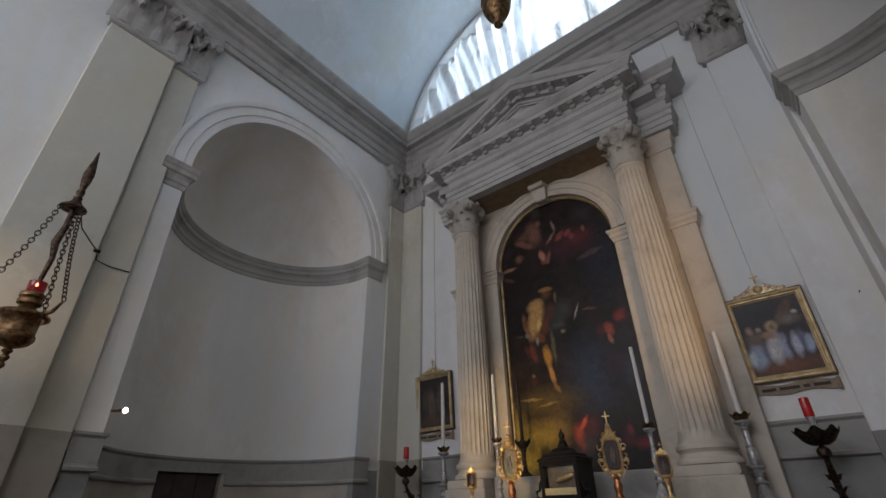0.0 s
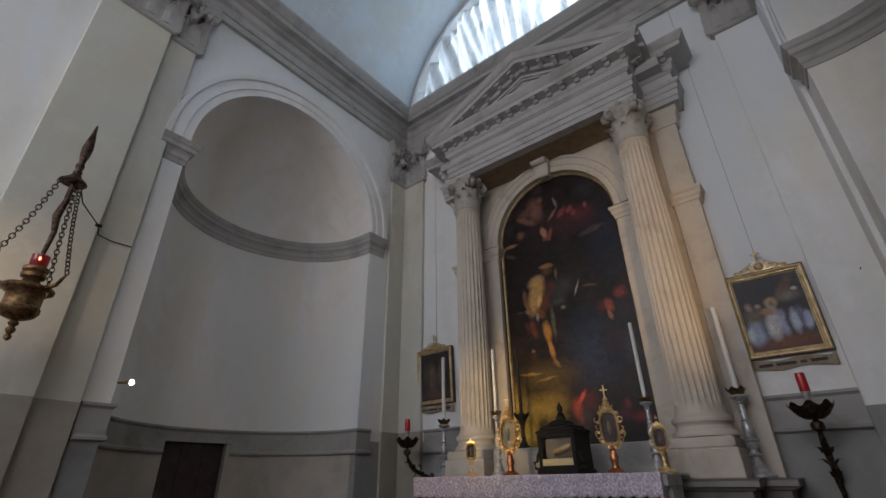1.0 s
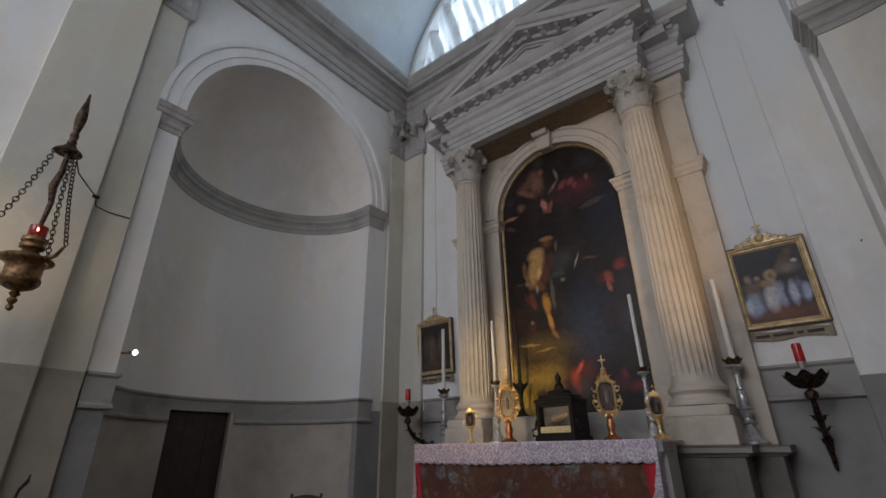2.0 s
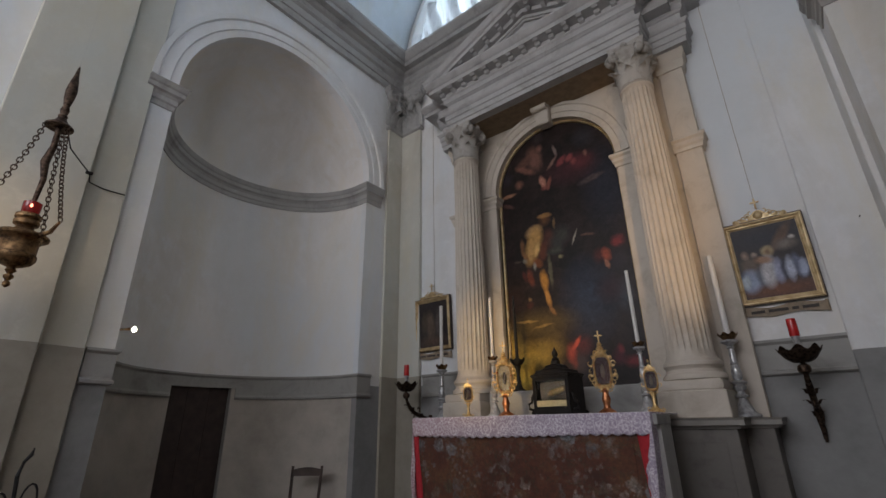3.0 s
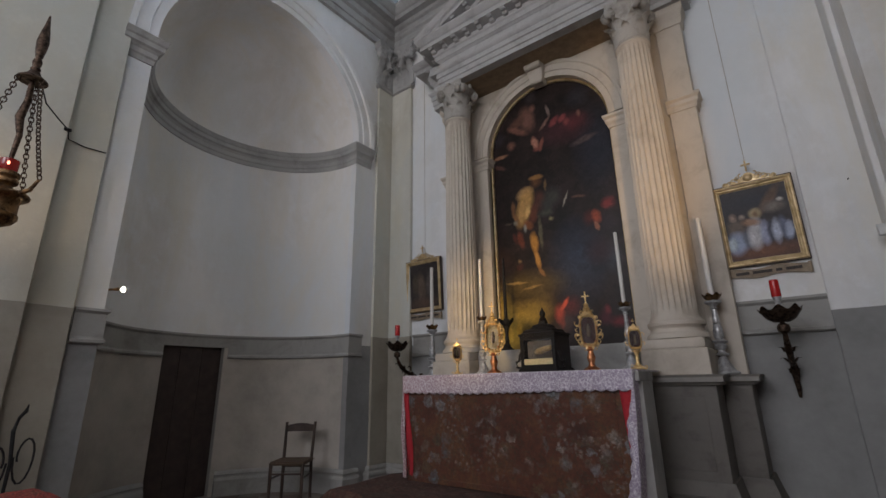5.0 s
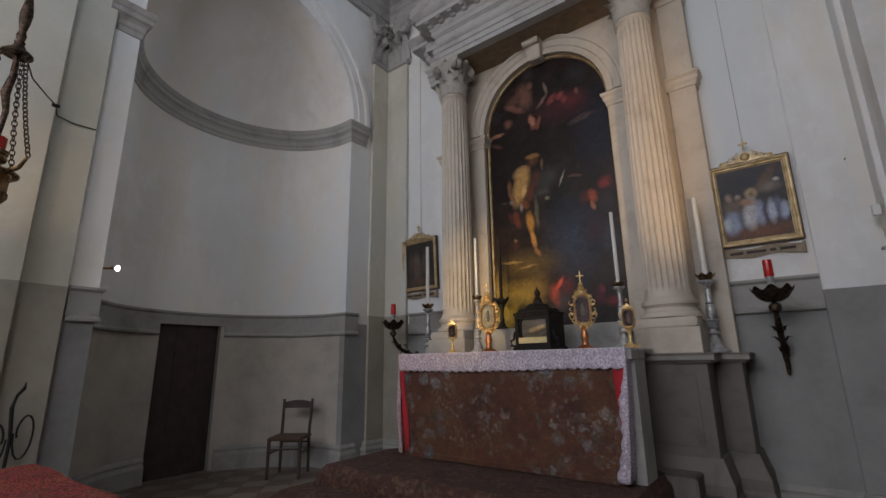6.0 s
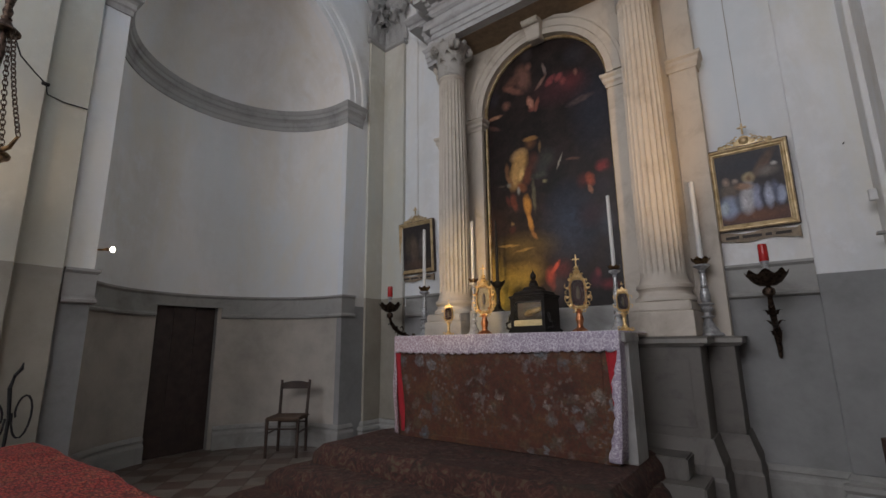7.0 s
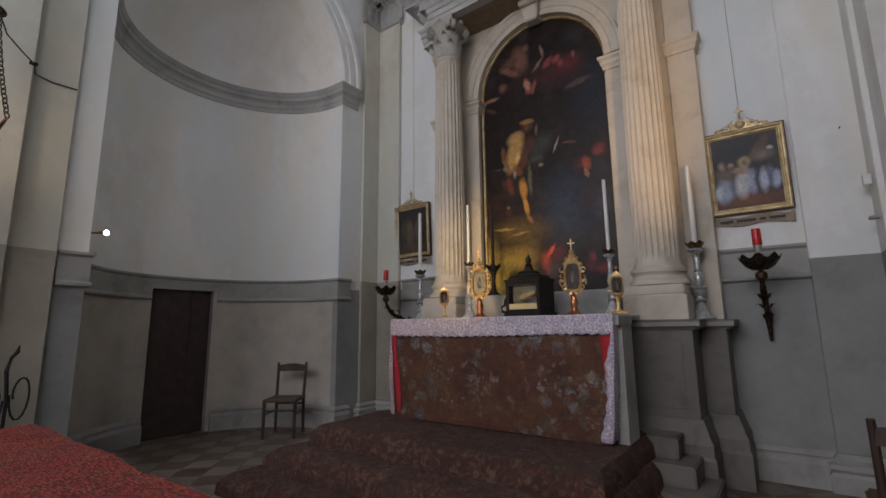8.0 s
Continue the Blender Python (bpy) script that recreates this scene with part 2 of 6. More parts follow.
def niche(s, name, door):
    """Half-round niche with a quarter-sphere vault; a door opening on request."""
    bm = bmesh.new()
    cx = s * (XW + REV)
    n, zs = 64, [0.0, 2.06, 4.0, NZ]
    ang = [math.pi * k / n - math.pi / 2 for k in range(n + 1)]

    def at(a, r, z):
        return (cx + s * ND * r * math.cos(a), NY + r * math.sin(a), z)
    grid = [[bm.verts.new(at(a, NR, z)) for a in ang] for z in zs]
    for j in range(len(zs) - 1):
        for k in range(n):
            ym = NY + NR * math.sin((ang[k] + ang[k + 1]) / 2)
            if door and j == 0 and DOOR_A[0] < ym < DOOR_A[1]:
                continue
            bm.faces.new((grid[j][k], grid[j][k + 1], grid[j + 1][k + 1], grid[j + 1][k]))
    prev = grid[-1]
    m = 18
    for j in range(1, m + 1):
        e = math.pi / 2 * j / m
        if j < m:
            ring = [bm.verts.new((cx + s * ND * NR * math.cos(e) * math.cos(a), NY + NR * math.sin(a) * math.cos(e), NZ + NR * math.sin(e))) for a in ang]
            for k in range(n):
                bm.faces.new((prev[k], prev[k + 1], ring[k + 1], ring[k]))
            prev = ring
        else:
            top = bm.verts.new((cx, NY, NZ + NR))
            for k in range(n):
                bm.faces.new((prev[k], prev[k + 1], top))
    ob = part(name, bm, M_NICHE, smooth=True)
    sol = ob.modifiers.new("thickness", "SOLIDIFY")
    sol.thickness, sol.offset, sol.use_rim = 0.18, 1, False
    return tagged(ob, "grey-white plastered half-round niche with a half dome", "niche", kind="structure")


side_wall(-1, "wall_west")
side_wall(1, "wall_east")
niche(-1, "wall_niche_west", True)
niche(1, "wall_niche_east", False)

# altar wall up to the lunette, lunette opening of radius 2.85 above the cornice
VR = 3.12
bm = box(-XW - 0.4, XW + 0.4, 0.0, 0.5, 0.0, TOPZ - 0.1)
tagged(part("wall_north", bm, M_WALL), "white limewashed altar wall above a grey painted lower zone", "wall", kind="structure")
bm = bmesh.new()
outer = arc(0, TOPZ - 0.1, VR + 0.4, 180, 0, 48)
inner = arc(0, TOPZ - 0.1, VR - 0.10, 180, 0, 48)
for y in (0.0, 0.5):
    o = [bm.verts.new((x, y, z)) for x, z in outer]
    i = [bm.verts.new((x, y, z)) for x, z in inner]
    for k in range(48):
        bm.faces.new((o[k], o[k + 1], i[k + 1], i[k]))
    if y:
        for k in range(48):
            bm.faces.new((i0[k], i0[k + 1], i[k + 1], i[k]))
    i0 = i
tagged(part("wall_lunette", bm, M_WALL), "white plaster rim of the half-round lunette window", "wall", kind="structure")

# barrel vault along the chapel
bm = bmesh.new()
sec = arc(0, TOPZ - 0.1, VR, 180, 0, 48)
ys = [0.0, -3, -6, -9, -12, SOUTH]
rows_v = [[bm.verts.new((x, y, z)) for x, z in sec] for y in ys]
for a, b in zip(rows_v, rows_v[1:]):
    for k in range(48):
        bm.faces.new((a[k], a[k + 1], b[k + 1], b[k]))
ob = part("ceiling", bm, M_VAULT, smooth=True)
ob.modifiers.new("thickness", "SOLIDIFY").thickness = 0.25
ob.modifiers["thickness"].offset = 1
tagged(ob, "plain white plastered barrel vault", "ceiling", kind="structure")

# added end wall, out of view, with an opening for the nave lamp
bm = bmesh.new()
for bx in ((-3.6, -1.8, 0, 12.2), (3.0, 3.6, 0, 12.2), (-1.8, 3.0, 0, 4.5), (-1.8, 3.0, 8.5, 12.2)):
    box(bx[0], bx[1], SOUTH - 0.4, SOUTH, bx[2], bx[3], bm=bm)
tagged(part("wall_south", bm, M_WALL), "plain white end wall added out of view, with a lamp opening", "wall", kind="structure")

# floor: red and white marble squares set diagonally
M_FL_W = stone("pale_marble_tile", (0.19, 0.163, 0.135), (0.10, 0.085, 0.07), 2.0, 0.4)
M_FL_R = stone("red_marble_tile", (0.115, 0.073, 0.058), (0.06, 0.039, 0.032), 2.0, 0.4)
M_GROUT = plainish("floor_grout", (0.16, 0.15, 0.14), 0.9)
tagged(part("floor", box(-6.2, 6.2, SOUTH, 0.4, -0.3, -0.006), M_GROUT), "red and white marble floor laid in diagonal squares", "floor", kind="structure")

# ---- mouldings of the walls ----
MAIN = [(-0.05, 7.72), (0.06, 7.72), (0.06, 7.84), (0.085, 7.85), (0.085, 7.99), (0.13, 8.03), (0.13, 8.07), (0.10, 8.08), (0.10, 8.19), (0.15, 8.22),
        (0.18, 8.26), (0.29, 8.27), (0.29, 8.36), (0.32, 8.38), (0.36, 8.44), (0.39, 8.49), (0.39, 8.55), (-0.05, 8.55)]
bm = sweep(MAIN, [(-XW, SOUTH), (-XW, 0), (XW, 0), (XW, SOUTH)])
tagged(part("cornice_trim", bm, M_TRIM), "grey stone entablature running round the chapel walls", "cornice", kind="structure")


def niche_path(s, wall_end=0.33, lo=None, hi=None, both=True):
    """Plan line of a moulding: wall face, reveal, half-round niche, and out again. lo, hi: a gap along y in the niche's back."""
    ang = [math.pi / 2 - math.pi * k / 48 for k in range(49)]
    arcp = [(s * (XW + REV + ND * NR * math.cos(t)), NY + NR * math.sin(t)) for t in ang]
    first = [(s * XW, NY + NR + wall_end), (s * XW, NY + NR), (s * (XW + REV), NY + NR)]
    last = [(s * (XW + REV), NY - NR), (s * XW, NY - NR), (s * XW, NY - NR - wall_end)]
    if lo is None:
        return [first + arcp[1:-1] + last]
    return [first + [p for p in arcp[1:-1] if p[1] > hi], [p for p in arcp[1:-1] if p[1] < lo] + last]


IMPOST = [(-0.03, 5.07), (0.015, 5.07), (0.02, 5.13), (0.035, 5.15), (0.035, 5.21), (0.055, 5.24), (0.085, 5.26), (0.085, 5.315), (0.10, 5.335), (0.12, 5.395), (-0.03, 5.395)]
DADO_TOP = [(-0.03, 2.03), (0.025, 2.03), (0.025, 2.16), (0.04, 2.175), (0.05, 2.185), (0.05, 2.21), (-0.03, 2.215)]
DADO_LOW = [(-0.03, 1.87), (0.02, 1.87), (0.045, 1.885), (0.045, 1.91), (0.03, 1.925), (0.025, 1.94), (0.025, 2.03), (-0.03, 2.03)]
BASE = [(-0.03, -0.005), (0.07, -0.005), (0.07, 0.20), (0.06, 0.22), (0.045, 0.24), (0.045, 0.26), (0.055, 0.275), (0.04, 0.30), (0.02, 0.32), (-0.03, 0.32)]
for s, tag in ((-1, "west"), (1, "east")):
    sd = s
    bm = bmesh.new()
    for p in niche_path(s):
        sweep(IMPOST, p, bm, side=sd)
    tagged(part("impost_trim_" + tag, bm, M_TRIM), "grey stone impost moulding curving round the niche", "moulding", kind="structure")
    bm = bmesh.new()
    for p in niche_path(s, 0.24):
        sweep(DADO_TOP, p, bm, side=sd)
    gap = DOOR_A if s < 0 else (None, None)
    for p in niche_path(s, 0.24, *gap):
        sweep(DADO_LOW, p, bm, side=sd)
    tagged(part("dado_rail_" + tag, bm, M_DADO), "grey stone dado band round the niche", "moulding", kind="structure")
    bm = bmesh.new()
    for p in niche_path(s, 0.24, *gap):
        sweep(BASE, p, bm, side=sd)
    tagged(part("baseboard_" + tag, bm, M_DADO), "grey stone skirting round the niche", "skirting", kind="structure")
    # archivolt on the wall face
    prof = [(NR, -0.02), (NR, 0.035), (NR + 0.10, 0.035), (NR + 0.11, 0.05), (NR + 0.24, 0.05), (NR + 0.255, 0.075), (NR + 0.32, 0.085), (NR + 0.33, -0.02)]
    bm = bmesh.new()
    rings = []
    for k in range(61):
        t = math.pi * k / 60
        rings.append([bm.verts.new((s * (XW - o), NY + r * math.cos(t), NZ + r * math.sin(t))) for r, o in prof])
    for p, q in zip(rings, rings[1:]):
        for j in range(len(prof)):
            bm.faces.new((p[j], p[(j + 1) % len(prof)], q[(j + 1) % len(prof)], q[j]))
    for first_ring, last in ((rings[0], False), (rings[-1], True)):
        low = [bm.verts.new((v.co.x, v.co.y, 5.395)) for v in first_ring]
        for j in range(len(prof)):
            bm.faces.new((first_ring[j], first_ring[(j + 1) % len(prof)], low[(j + 1) % len(prof)], low[j]))
    tagged(part("arch_trim_" + tag, bm, M_WALL, smooth=True), "pale moulded archivolt over the niche", "moulding", kind="structure")
    # dado and skirting on the altar wall beside the altar
    for prof, nm, mt in ((DADO_TOP, "dado_rail_north_" + tag, M_DADO), (BASE, "baseboard_north_" + tag, M_DADO)):
        bm = sweep(prof, sorted([(s * 2.57, 0.0), (s * 1.80 + XA, 0.0)]))
        if prof is DADO_TOP:
            sweep(DADO_LOW, sorted([(s * 2.57, 0.0), (s * 1.80 + XA, 0.0)]), bm)
        tagged(part(nm, bm, mt), "grey stone moulding on the altar wall", "moulding", kind="structure")


# ---- capitals ----
def leaf_mesh(w, h, curl, name="leaf"):
    """An acanthus leaf: lobed outline, ribbed, its tip curling outwards along -y. Thick."""
    bm = bmesh.new()
    nu, nv = 8, 9
    front, back = [], []
    for j in range(nv + 1):
        v = j / nv
        lob = 0.5 * w * (1.0 - 0.55 * v ** 2.2) * (0.84 + 0.16 * abs(math.sin(v * 3.0 * math.pi + 0.6)))
        if v > 0.93:
            lob *= 0.62
        bend = max(0.0, v - 0.55) / 0.45
        out = 0.05 * h * v + curl * bend ** 1.8
        z = h * (v - 0.20 * bend ** 2.6)
        fr, bk = [], []
        for i in range(nu + 1):
            u = 2 * i / nu - 1
            rib = 0.018 * w * math.cos(u * 3.5 * math.pi) + 0.10 * w * (1 - u * u)
            fr.append(bm.verts.new((u * lob, -(out + rib), z - 0.05 * h * abs(u))))
            bk.append(bm.verts.new((u * lob, -(out + rib) + 0.10 * w, z - 0.05 * h * abs(u) - 0.02 * h * bend)))
        front.append(fr)
        back.append(bk)
    for g, flip in ((front, 1), (back, -1)):
        for j in range(nv):
            for i in range(nu):
                q = (g[j][i], g[j][i + 1], g[j + 1][i + 1], g[j + 1][i])
                bm.faces.new(q[::flip])
    for j in range(nv):
        for i in (0, nu):
            bm.faces.new((front[j][i], front[j + 1][i], back[j + 1][i], back[j][i]))
    for j in (0, nv):
        for i in range(nu):
            bm.faces.new((front[j][i], front[j][i + 1], back[j][i + 1], back[j][i]))
    return bm


def volute_mesh(r, t):
    """A scroll with a stem below, in the xz plane, thickness t along y."""
    pts, rad = [], []
    for k in range(30):
        a = math.pi * 0.5 - k * 0.36
        q = r * (1 - k / 34)
        pts.append((q * math.cos(a), 0, q * math.sin(a)))
    pts = [(-r * 2.2, 0, -r * 2.6), (-r * 1.5, 0, -r * 0.9), (-r * 0.8, 0, r * 0.75)] + pts
    bm = tube(pts, [t * 0.5] * 2 + [t * 0.6] * (len(pts) - 2), 6)
    bmesh.ops.create_uvsphere(bm, u_segments=8, v_segments=6, radius=t * 0.75)
    bmesh.ops.scale(bm, vec=(1, 1.7, 1), verts=bm.verts)
    return bm


def share(ob, parent, m):
    """Another piece on the same mesh."""
    o = new(ob.name.split(".")[0], ob.data)
    o.parent = parent
    o.matrix_basis = m
    return o


LEAVES = {}


def piece(kind, key, make, mat, parent, m):
    """A child on shared mesh data, made once for each key."""
    k = (kind, key, mat.name)
    if k not in LEAVES:
        ob = part(kind, make(), mat, parent, smooth=True, m=m)
        LEAVES[k] = ob.data
        return ob
    o = new(kind, LEAVES[k])
    o.parent = parent
    o.matrix_basis = m
    return o


def round_capital(parent, place, r, h, mat):
    """Corinthian capital as a part with leaves, scrolls and abacus below it."""
    x, y, z = place
    bell = part("capital", lathe([(r * 1.02, 0), (r * 1.10, h * 0.03), (r * 1.02, h * 0.06), (r * 0.97, h * 0.1), (r, h * 0.5), (r * 1.15, h * 0.75), (r * 1.4, h * 0.86)], 28), mat, parent, smooth=True, m=pose(x, y, z))
    for row, (n, lw, lh, cu, z0, rr) in enumerate(((8, r * 0.80, h * 0.40, r * 0.34, 0.07, 0.98), (8, r * 0.82, h * 0.64, r * 0.42, 0.07, 0.99))):
        for k in range(n):
            a = 2 * math.pi * (k + 0.5 * row) / n
            piece("leaf", (round(lw, 3), row), lambda: leaf_mesh(lw, lh, cu), mat, bell, Matrix.Rotation(a, 4, "Z") @ pose(0, -r * rr, h * z0))
    for k in range(4):
        for off in (-9, 9):
            a = math.pi / 4 + math.pi / 2 * k + radians(off)
            piece("scroll", round(r, 3), lambda: volute_mesh(h * 0.10, h * 0.07), mat, bell, Matrix.Rotation(a, 4, "Z") @ pose(r * 1.38, 0, h * 0.76))
        a = math.pi / 2 * k
        piece("rosette", round(r, 3), lambda: lathe([(h * 0.03, -h * 0.04), (h * 0.075, 0), (h * 0.06, h * 0.04), (h * 0.02, h * 0.055)], 7), mat, bell, Matrix.Rotation(a, 4, "Z") @ pose(r * 1.30, 0, h * 0.92, 0, 90, 0))
    # abacus with hollowed sides
    pl = []
    for k in range(4):
        a0 = math.pi / 4 + math.pi / 2 * k
        c = r * 1.80
        p0 = Vector((c * math.cos(a0), c * math.sin(a0)))
        p1 = Vector((c * math.cos(a0 + math.pi / 2), c * math.sin(a0 + math.pi / 2)))
        nrm = Vector((math.cos(a0 + math.pi / 4), math.sin(a0 + math.pi / 4)))
        for j in range(8):
            u = j / 8
            q = p0.lerp(p1, 0.05 + 0.9 * u)
            pl.append(q - nrm * (0.20 * r * math.sin(math.pi * (0.05 + 0.9 * u))))
    bm = bmesh.new()
    for zz, sc in ((h * 0.86, 0.94), (h * 0.90, 0.97), (h * 0.92, 0.95), (h * 1.0, 1.02)):
        ring = [bm.verts.new((p.x * sc, p.y * sc, zz)) for p in pl]
        if zz > h * 0.87:
            for k in range(len(ring)):
                bm.faces.new((prev_r[k], prev_r[(k + 1) % len(ring)], ring[(k + 1) % len(ring)], ring[k]))
        else:
            bm.faces.new(ring[::-1])
        prev_r = ring
    bm.faces.new(prev_r)
    part("abacus", bm, mat, bell)
    return bell


def flat_capital(parent, m, w, h, mat, n=3):
    """Capital of a flat pilaster: w wide along x, facing -y, from the necking up."""
    k0 = part("capital", box(-w / 2, w / 2, -0.03, 0.05, 0, h * 0.88), mat, parent, m=m)
    part("necking", sweep([(-0.03, 0), (0.02, 0), (0.045, 0.02), (0.045, 0.06), (0.015, 0.10), (-0.03, 0.10)], [(-w / 2, 0.06), (-w / 2, -0.03), (w / 2, -0.03), (w / 2, 0.06)], side=1), mat, k0)
    lw = w / n
    for row, (cnt, lh, cu) in enumerate(((n, h * 0.40, 0.13), (n + 1, h * 0.66, 0.17))):
        for i in range(cnt):
            x = (i - (cnt - 1) / 2) * lw
            piece("leaf", ("flat", round(lw, 3), row), lambda: leaf_mesh(lw * 0.92, lh, cu), mat, k0, pose(x, -0.03 - 0.015 * (1 - row), 0.10))
    for sgn in (-1, 1):
        piece("scroll", ("flat", round(h, 2)), lambda: volute_mesh(h * 0.10, h * 0.08), mat, k0, Matrix.Translation((sgn * (w / 2 + 0.02), -0.12, h * 0.75)) @ Matrix.Diagonal((sgn, 1, 1, 1)))
    for sgn in (-1, 1):
        piece("stalk", ("flat", round(h, 2)), lambda: volute_mesh(h * 0.055, h * 0.05), mat, k0, Matrix.Translation((sgn * w * 0.20, -0.14, h * 0.74)) @ Matrix.Diagonal((-sgn, 1, 1, 1)))
    piece("rosette", ("flat", round(h, 2)), lambda: lathe([(0.03, -0.02), (0.07, 0), (0.05, 0.03), (0.02, 0.045)], 7), mat, k0, pose(0, -0.13, h * 0.90, 90, 0, 0))
    part("abacus", sweep([(-0.04, h * 0.86), (0.07, h * 0.86), (0.10, h * 0.90), (0.10, h * 0.93), (0.12, h), (-0.04, h)], [(-w / 2, 0.06), (-w / 2, -0.03), (w / 2, -0.03), (w / 2, 0.06)], side=1), mat, k0)
    return k0


def pilaster(name, label, m, w, depth, top, mat, capmat, neck=6.78, flat=True, leaves=3):
    """A flat pilaster facing -y at the pose m: base, shaft and leafy capital."""
    e = new(name)
    e.matrix_basis = m
    e.empty_display_size = 0.1
    tagged(e, label, "pilaster")
    part("shaft", box(-w / 2, w / 2, -depth, 0.0, 0.32, neck + 0.02, 0.008), mat, e)
    part("base", sweep([(-0.03, 0), (0.07, 0), (0.07, 0.14), (0.055, 0.17), (0.075, 0.20), (0.07, 0.235), (0.03, 0.25), (0.035, 0.28), (0.02, 0.30), (0, 0.32), (-0.03, 0.32)],
                       [(-w / 2, 0), (-w / 2, -depth), (w / 2, -depth), (w / 2, 0)], side=1), M_DADO, e)
    flat_capital(e, pose(0, -depth + 0.03, neck), w, top - neck, capmat, leaves)
    return e


CAPZ = 7.72
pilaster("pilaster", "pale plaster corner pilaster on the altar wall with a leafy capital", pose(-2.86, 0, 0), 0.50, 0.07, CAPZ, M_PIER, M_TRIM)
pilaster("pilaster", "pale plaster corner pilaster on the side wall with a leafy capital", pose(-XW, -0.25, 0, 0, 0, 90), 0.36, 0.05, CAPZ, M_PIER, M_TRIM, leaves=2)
pilaster("pilaster", "white plaster pilaster beside the picture with a leafy capital", pose(2.84, 0, 0), 0.54, 0.07, CAPZ, M_WALL, M_TRIM)
pilaster("pilaster", "white plaster corner pilaster on the side wall with a leafy capital", pose(XW, -0.25, 0, 0, 0, -90), 0.36, 0.05, CAPZ, M_WALL, M_TRIM, leaves=2)
for s in (-1, 1):
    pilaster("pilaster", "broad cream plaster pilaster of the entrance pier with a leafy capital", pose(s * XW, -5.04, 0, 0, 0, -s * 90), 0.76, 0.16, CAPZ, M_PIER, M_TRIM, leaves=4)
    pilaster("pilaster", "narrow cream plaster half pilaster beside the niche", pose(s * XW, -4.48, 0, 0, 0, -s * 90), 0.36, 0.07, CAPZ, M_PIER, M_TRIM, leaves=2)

# ---- the altar: pedestals, columns, pediment, arch ----
CX, CY = 1.30, -0.50
LZ = 1.495           # top of the pedestals' ledge
XC, AZ, AR = -0.09, 4.77, 0.92   # arch: its axis from the altar's, springing and radius
IMP = [(-0.04, 4.46), (0.015, 4.46), (0.02, 4.50), (0.04, 4.53), (0.04, 4.57), (0.065, 4.60), (0.065, 4.63), (-0.04, 4.63)]
altar = thing("altarpiece", "grey-white stone altarpiece with fluted columns and a pediment", "altarpiece", (XA, 0, 0))


def ped(s):
    """Pedestal of a column with its narrower wing, plinth mouldings and ledge."""
    xo = 1.83
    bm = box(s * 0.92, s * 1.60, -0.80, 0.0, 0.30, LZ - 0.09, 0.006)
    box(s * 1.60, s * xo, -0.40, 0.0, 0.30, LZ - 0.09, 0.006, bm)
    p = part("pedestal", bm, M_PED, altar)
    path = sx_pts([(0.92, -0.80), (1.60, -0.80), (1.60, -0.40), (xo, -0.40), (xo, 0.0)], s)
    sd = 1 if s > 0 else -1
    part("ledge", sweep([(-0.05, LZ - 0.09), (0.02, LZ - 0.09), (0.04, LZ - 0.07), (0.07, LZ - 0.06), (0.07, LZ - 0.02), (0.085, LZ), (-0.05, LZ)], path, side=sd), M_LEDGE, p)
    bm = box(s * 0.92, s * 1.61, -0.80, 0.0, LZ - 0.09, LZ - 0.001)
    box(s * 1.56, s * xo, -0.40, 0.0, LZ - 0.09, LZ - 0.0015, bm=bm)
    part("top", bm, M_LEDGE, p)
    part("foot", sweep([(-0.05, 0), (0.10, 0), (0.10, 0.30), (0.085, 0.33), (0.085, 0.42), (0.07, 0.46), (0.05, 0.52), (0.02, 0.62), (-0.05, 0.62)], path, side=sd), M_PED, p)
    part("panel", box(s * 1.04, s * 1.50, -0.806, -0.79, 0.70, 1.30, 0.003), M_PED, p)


def flutes(a, z):
    f = abs(math.sin(a * 12))
    return 1.0 - 0.075 * (1 - (1 - f) ** 2) if 2.12 < z < 5.20 else 1.0


def column(s):
    x = s * CX
    bm = lathe([(0.225, 2.05), (0.213, 2.10), (0.213, 2.14)] + [(0.213 - 0.03 * max(0, (z - 3.1) / 2.1) ** 1.3, z) for z in [2.16 + 0.3033 * k for k in range(10)]] + [(0.183, 5.19), (0.183, 5.24), (0.198, 5.255), (0.198, 5.28)], 192, flute=flutes)
    col = part("column", bm, M_STONE, altar, smooth=True, m=pose(x, CY, 0))
    part("plinth", box(-0.295, 0.285, -0.30, 0.30, LZ, 1.735, 0.008), M_STONE, col)
    part("plinth", box(-0.275, 0.265, -0.28, 0.28, 1.735, 1.83, 0.012, seg=2), M_STONE, col)
    part("base", lathe([(0.265, 1.83), (0.283, 1.84), (0.283, 1.87), (0.27, 1.89), (0.25, 1.90), (0.24, 1.93), (0.25, 1.955), (0.265, 1.965), (0.265, 2.0), (0.24, 2.02), (0.228, 2.05)], 40), M_STONE, col, smooth=True)
    round_capital(altar, (x, CY, 5.28), 0.185, 0.60, M_CAPITAL)


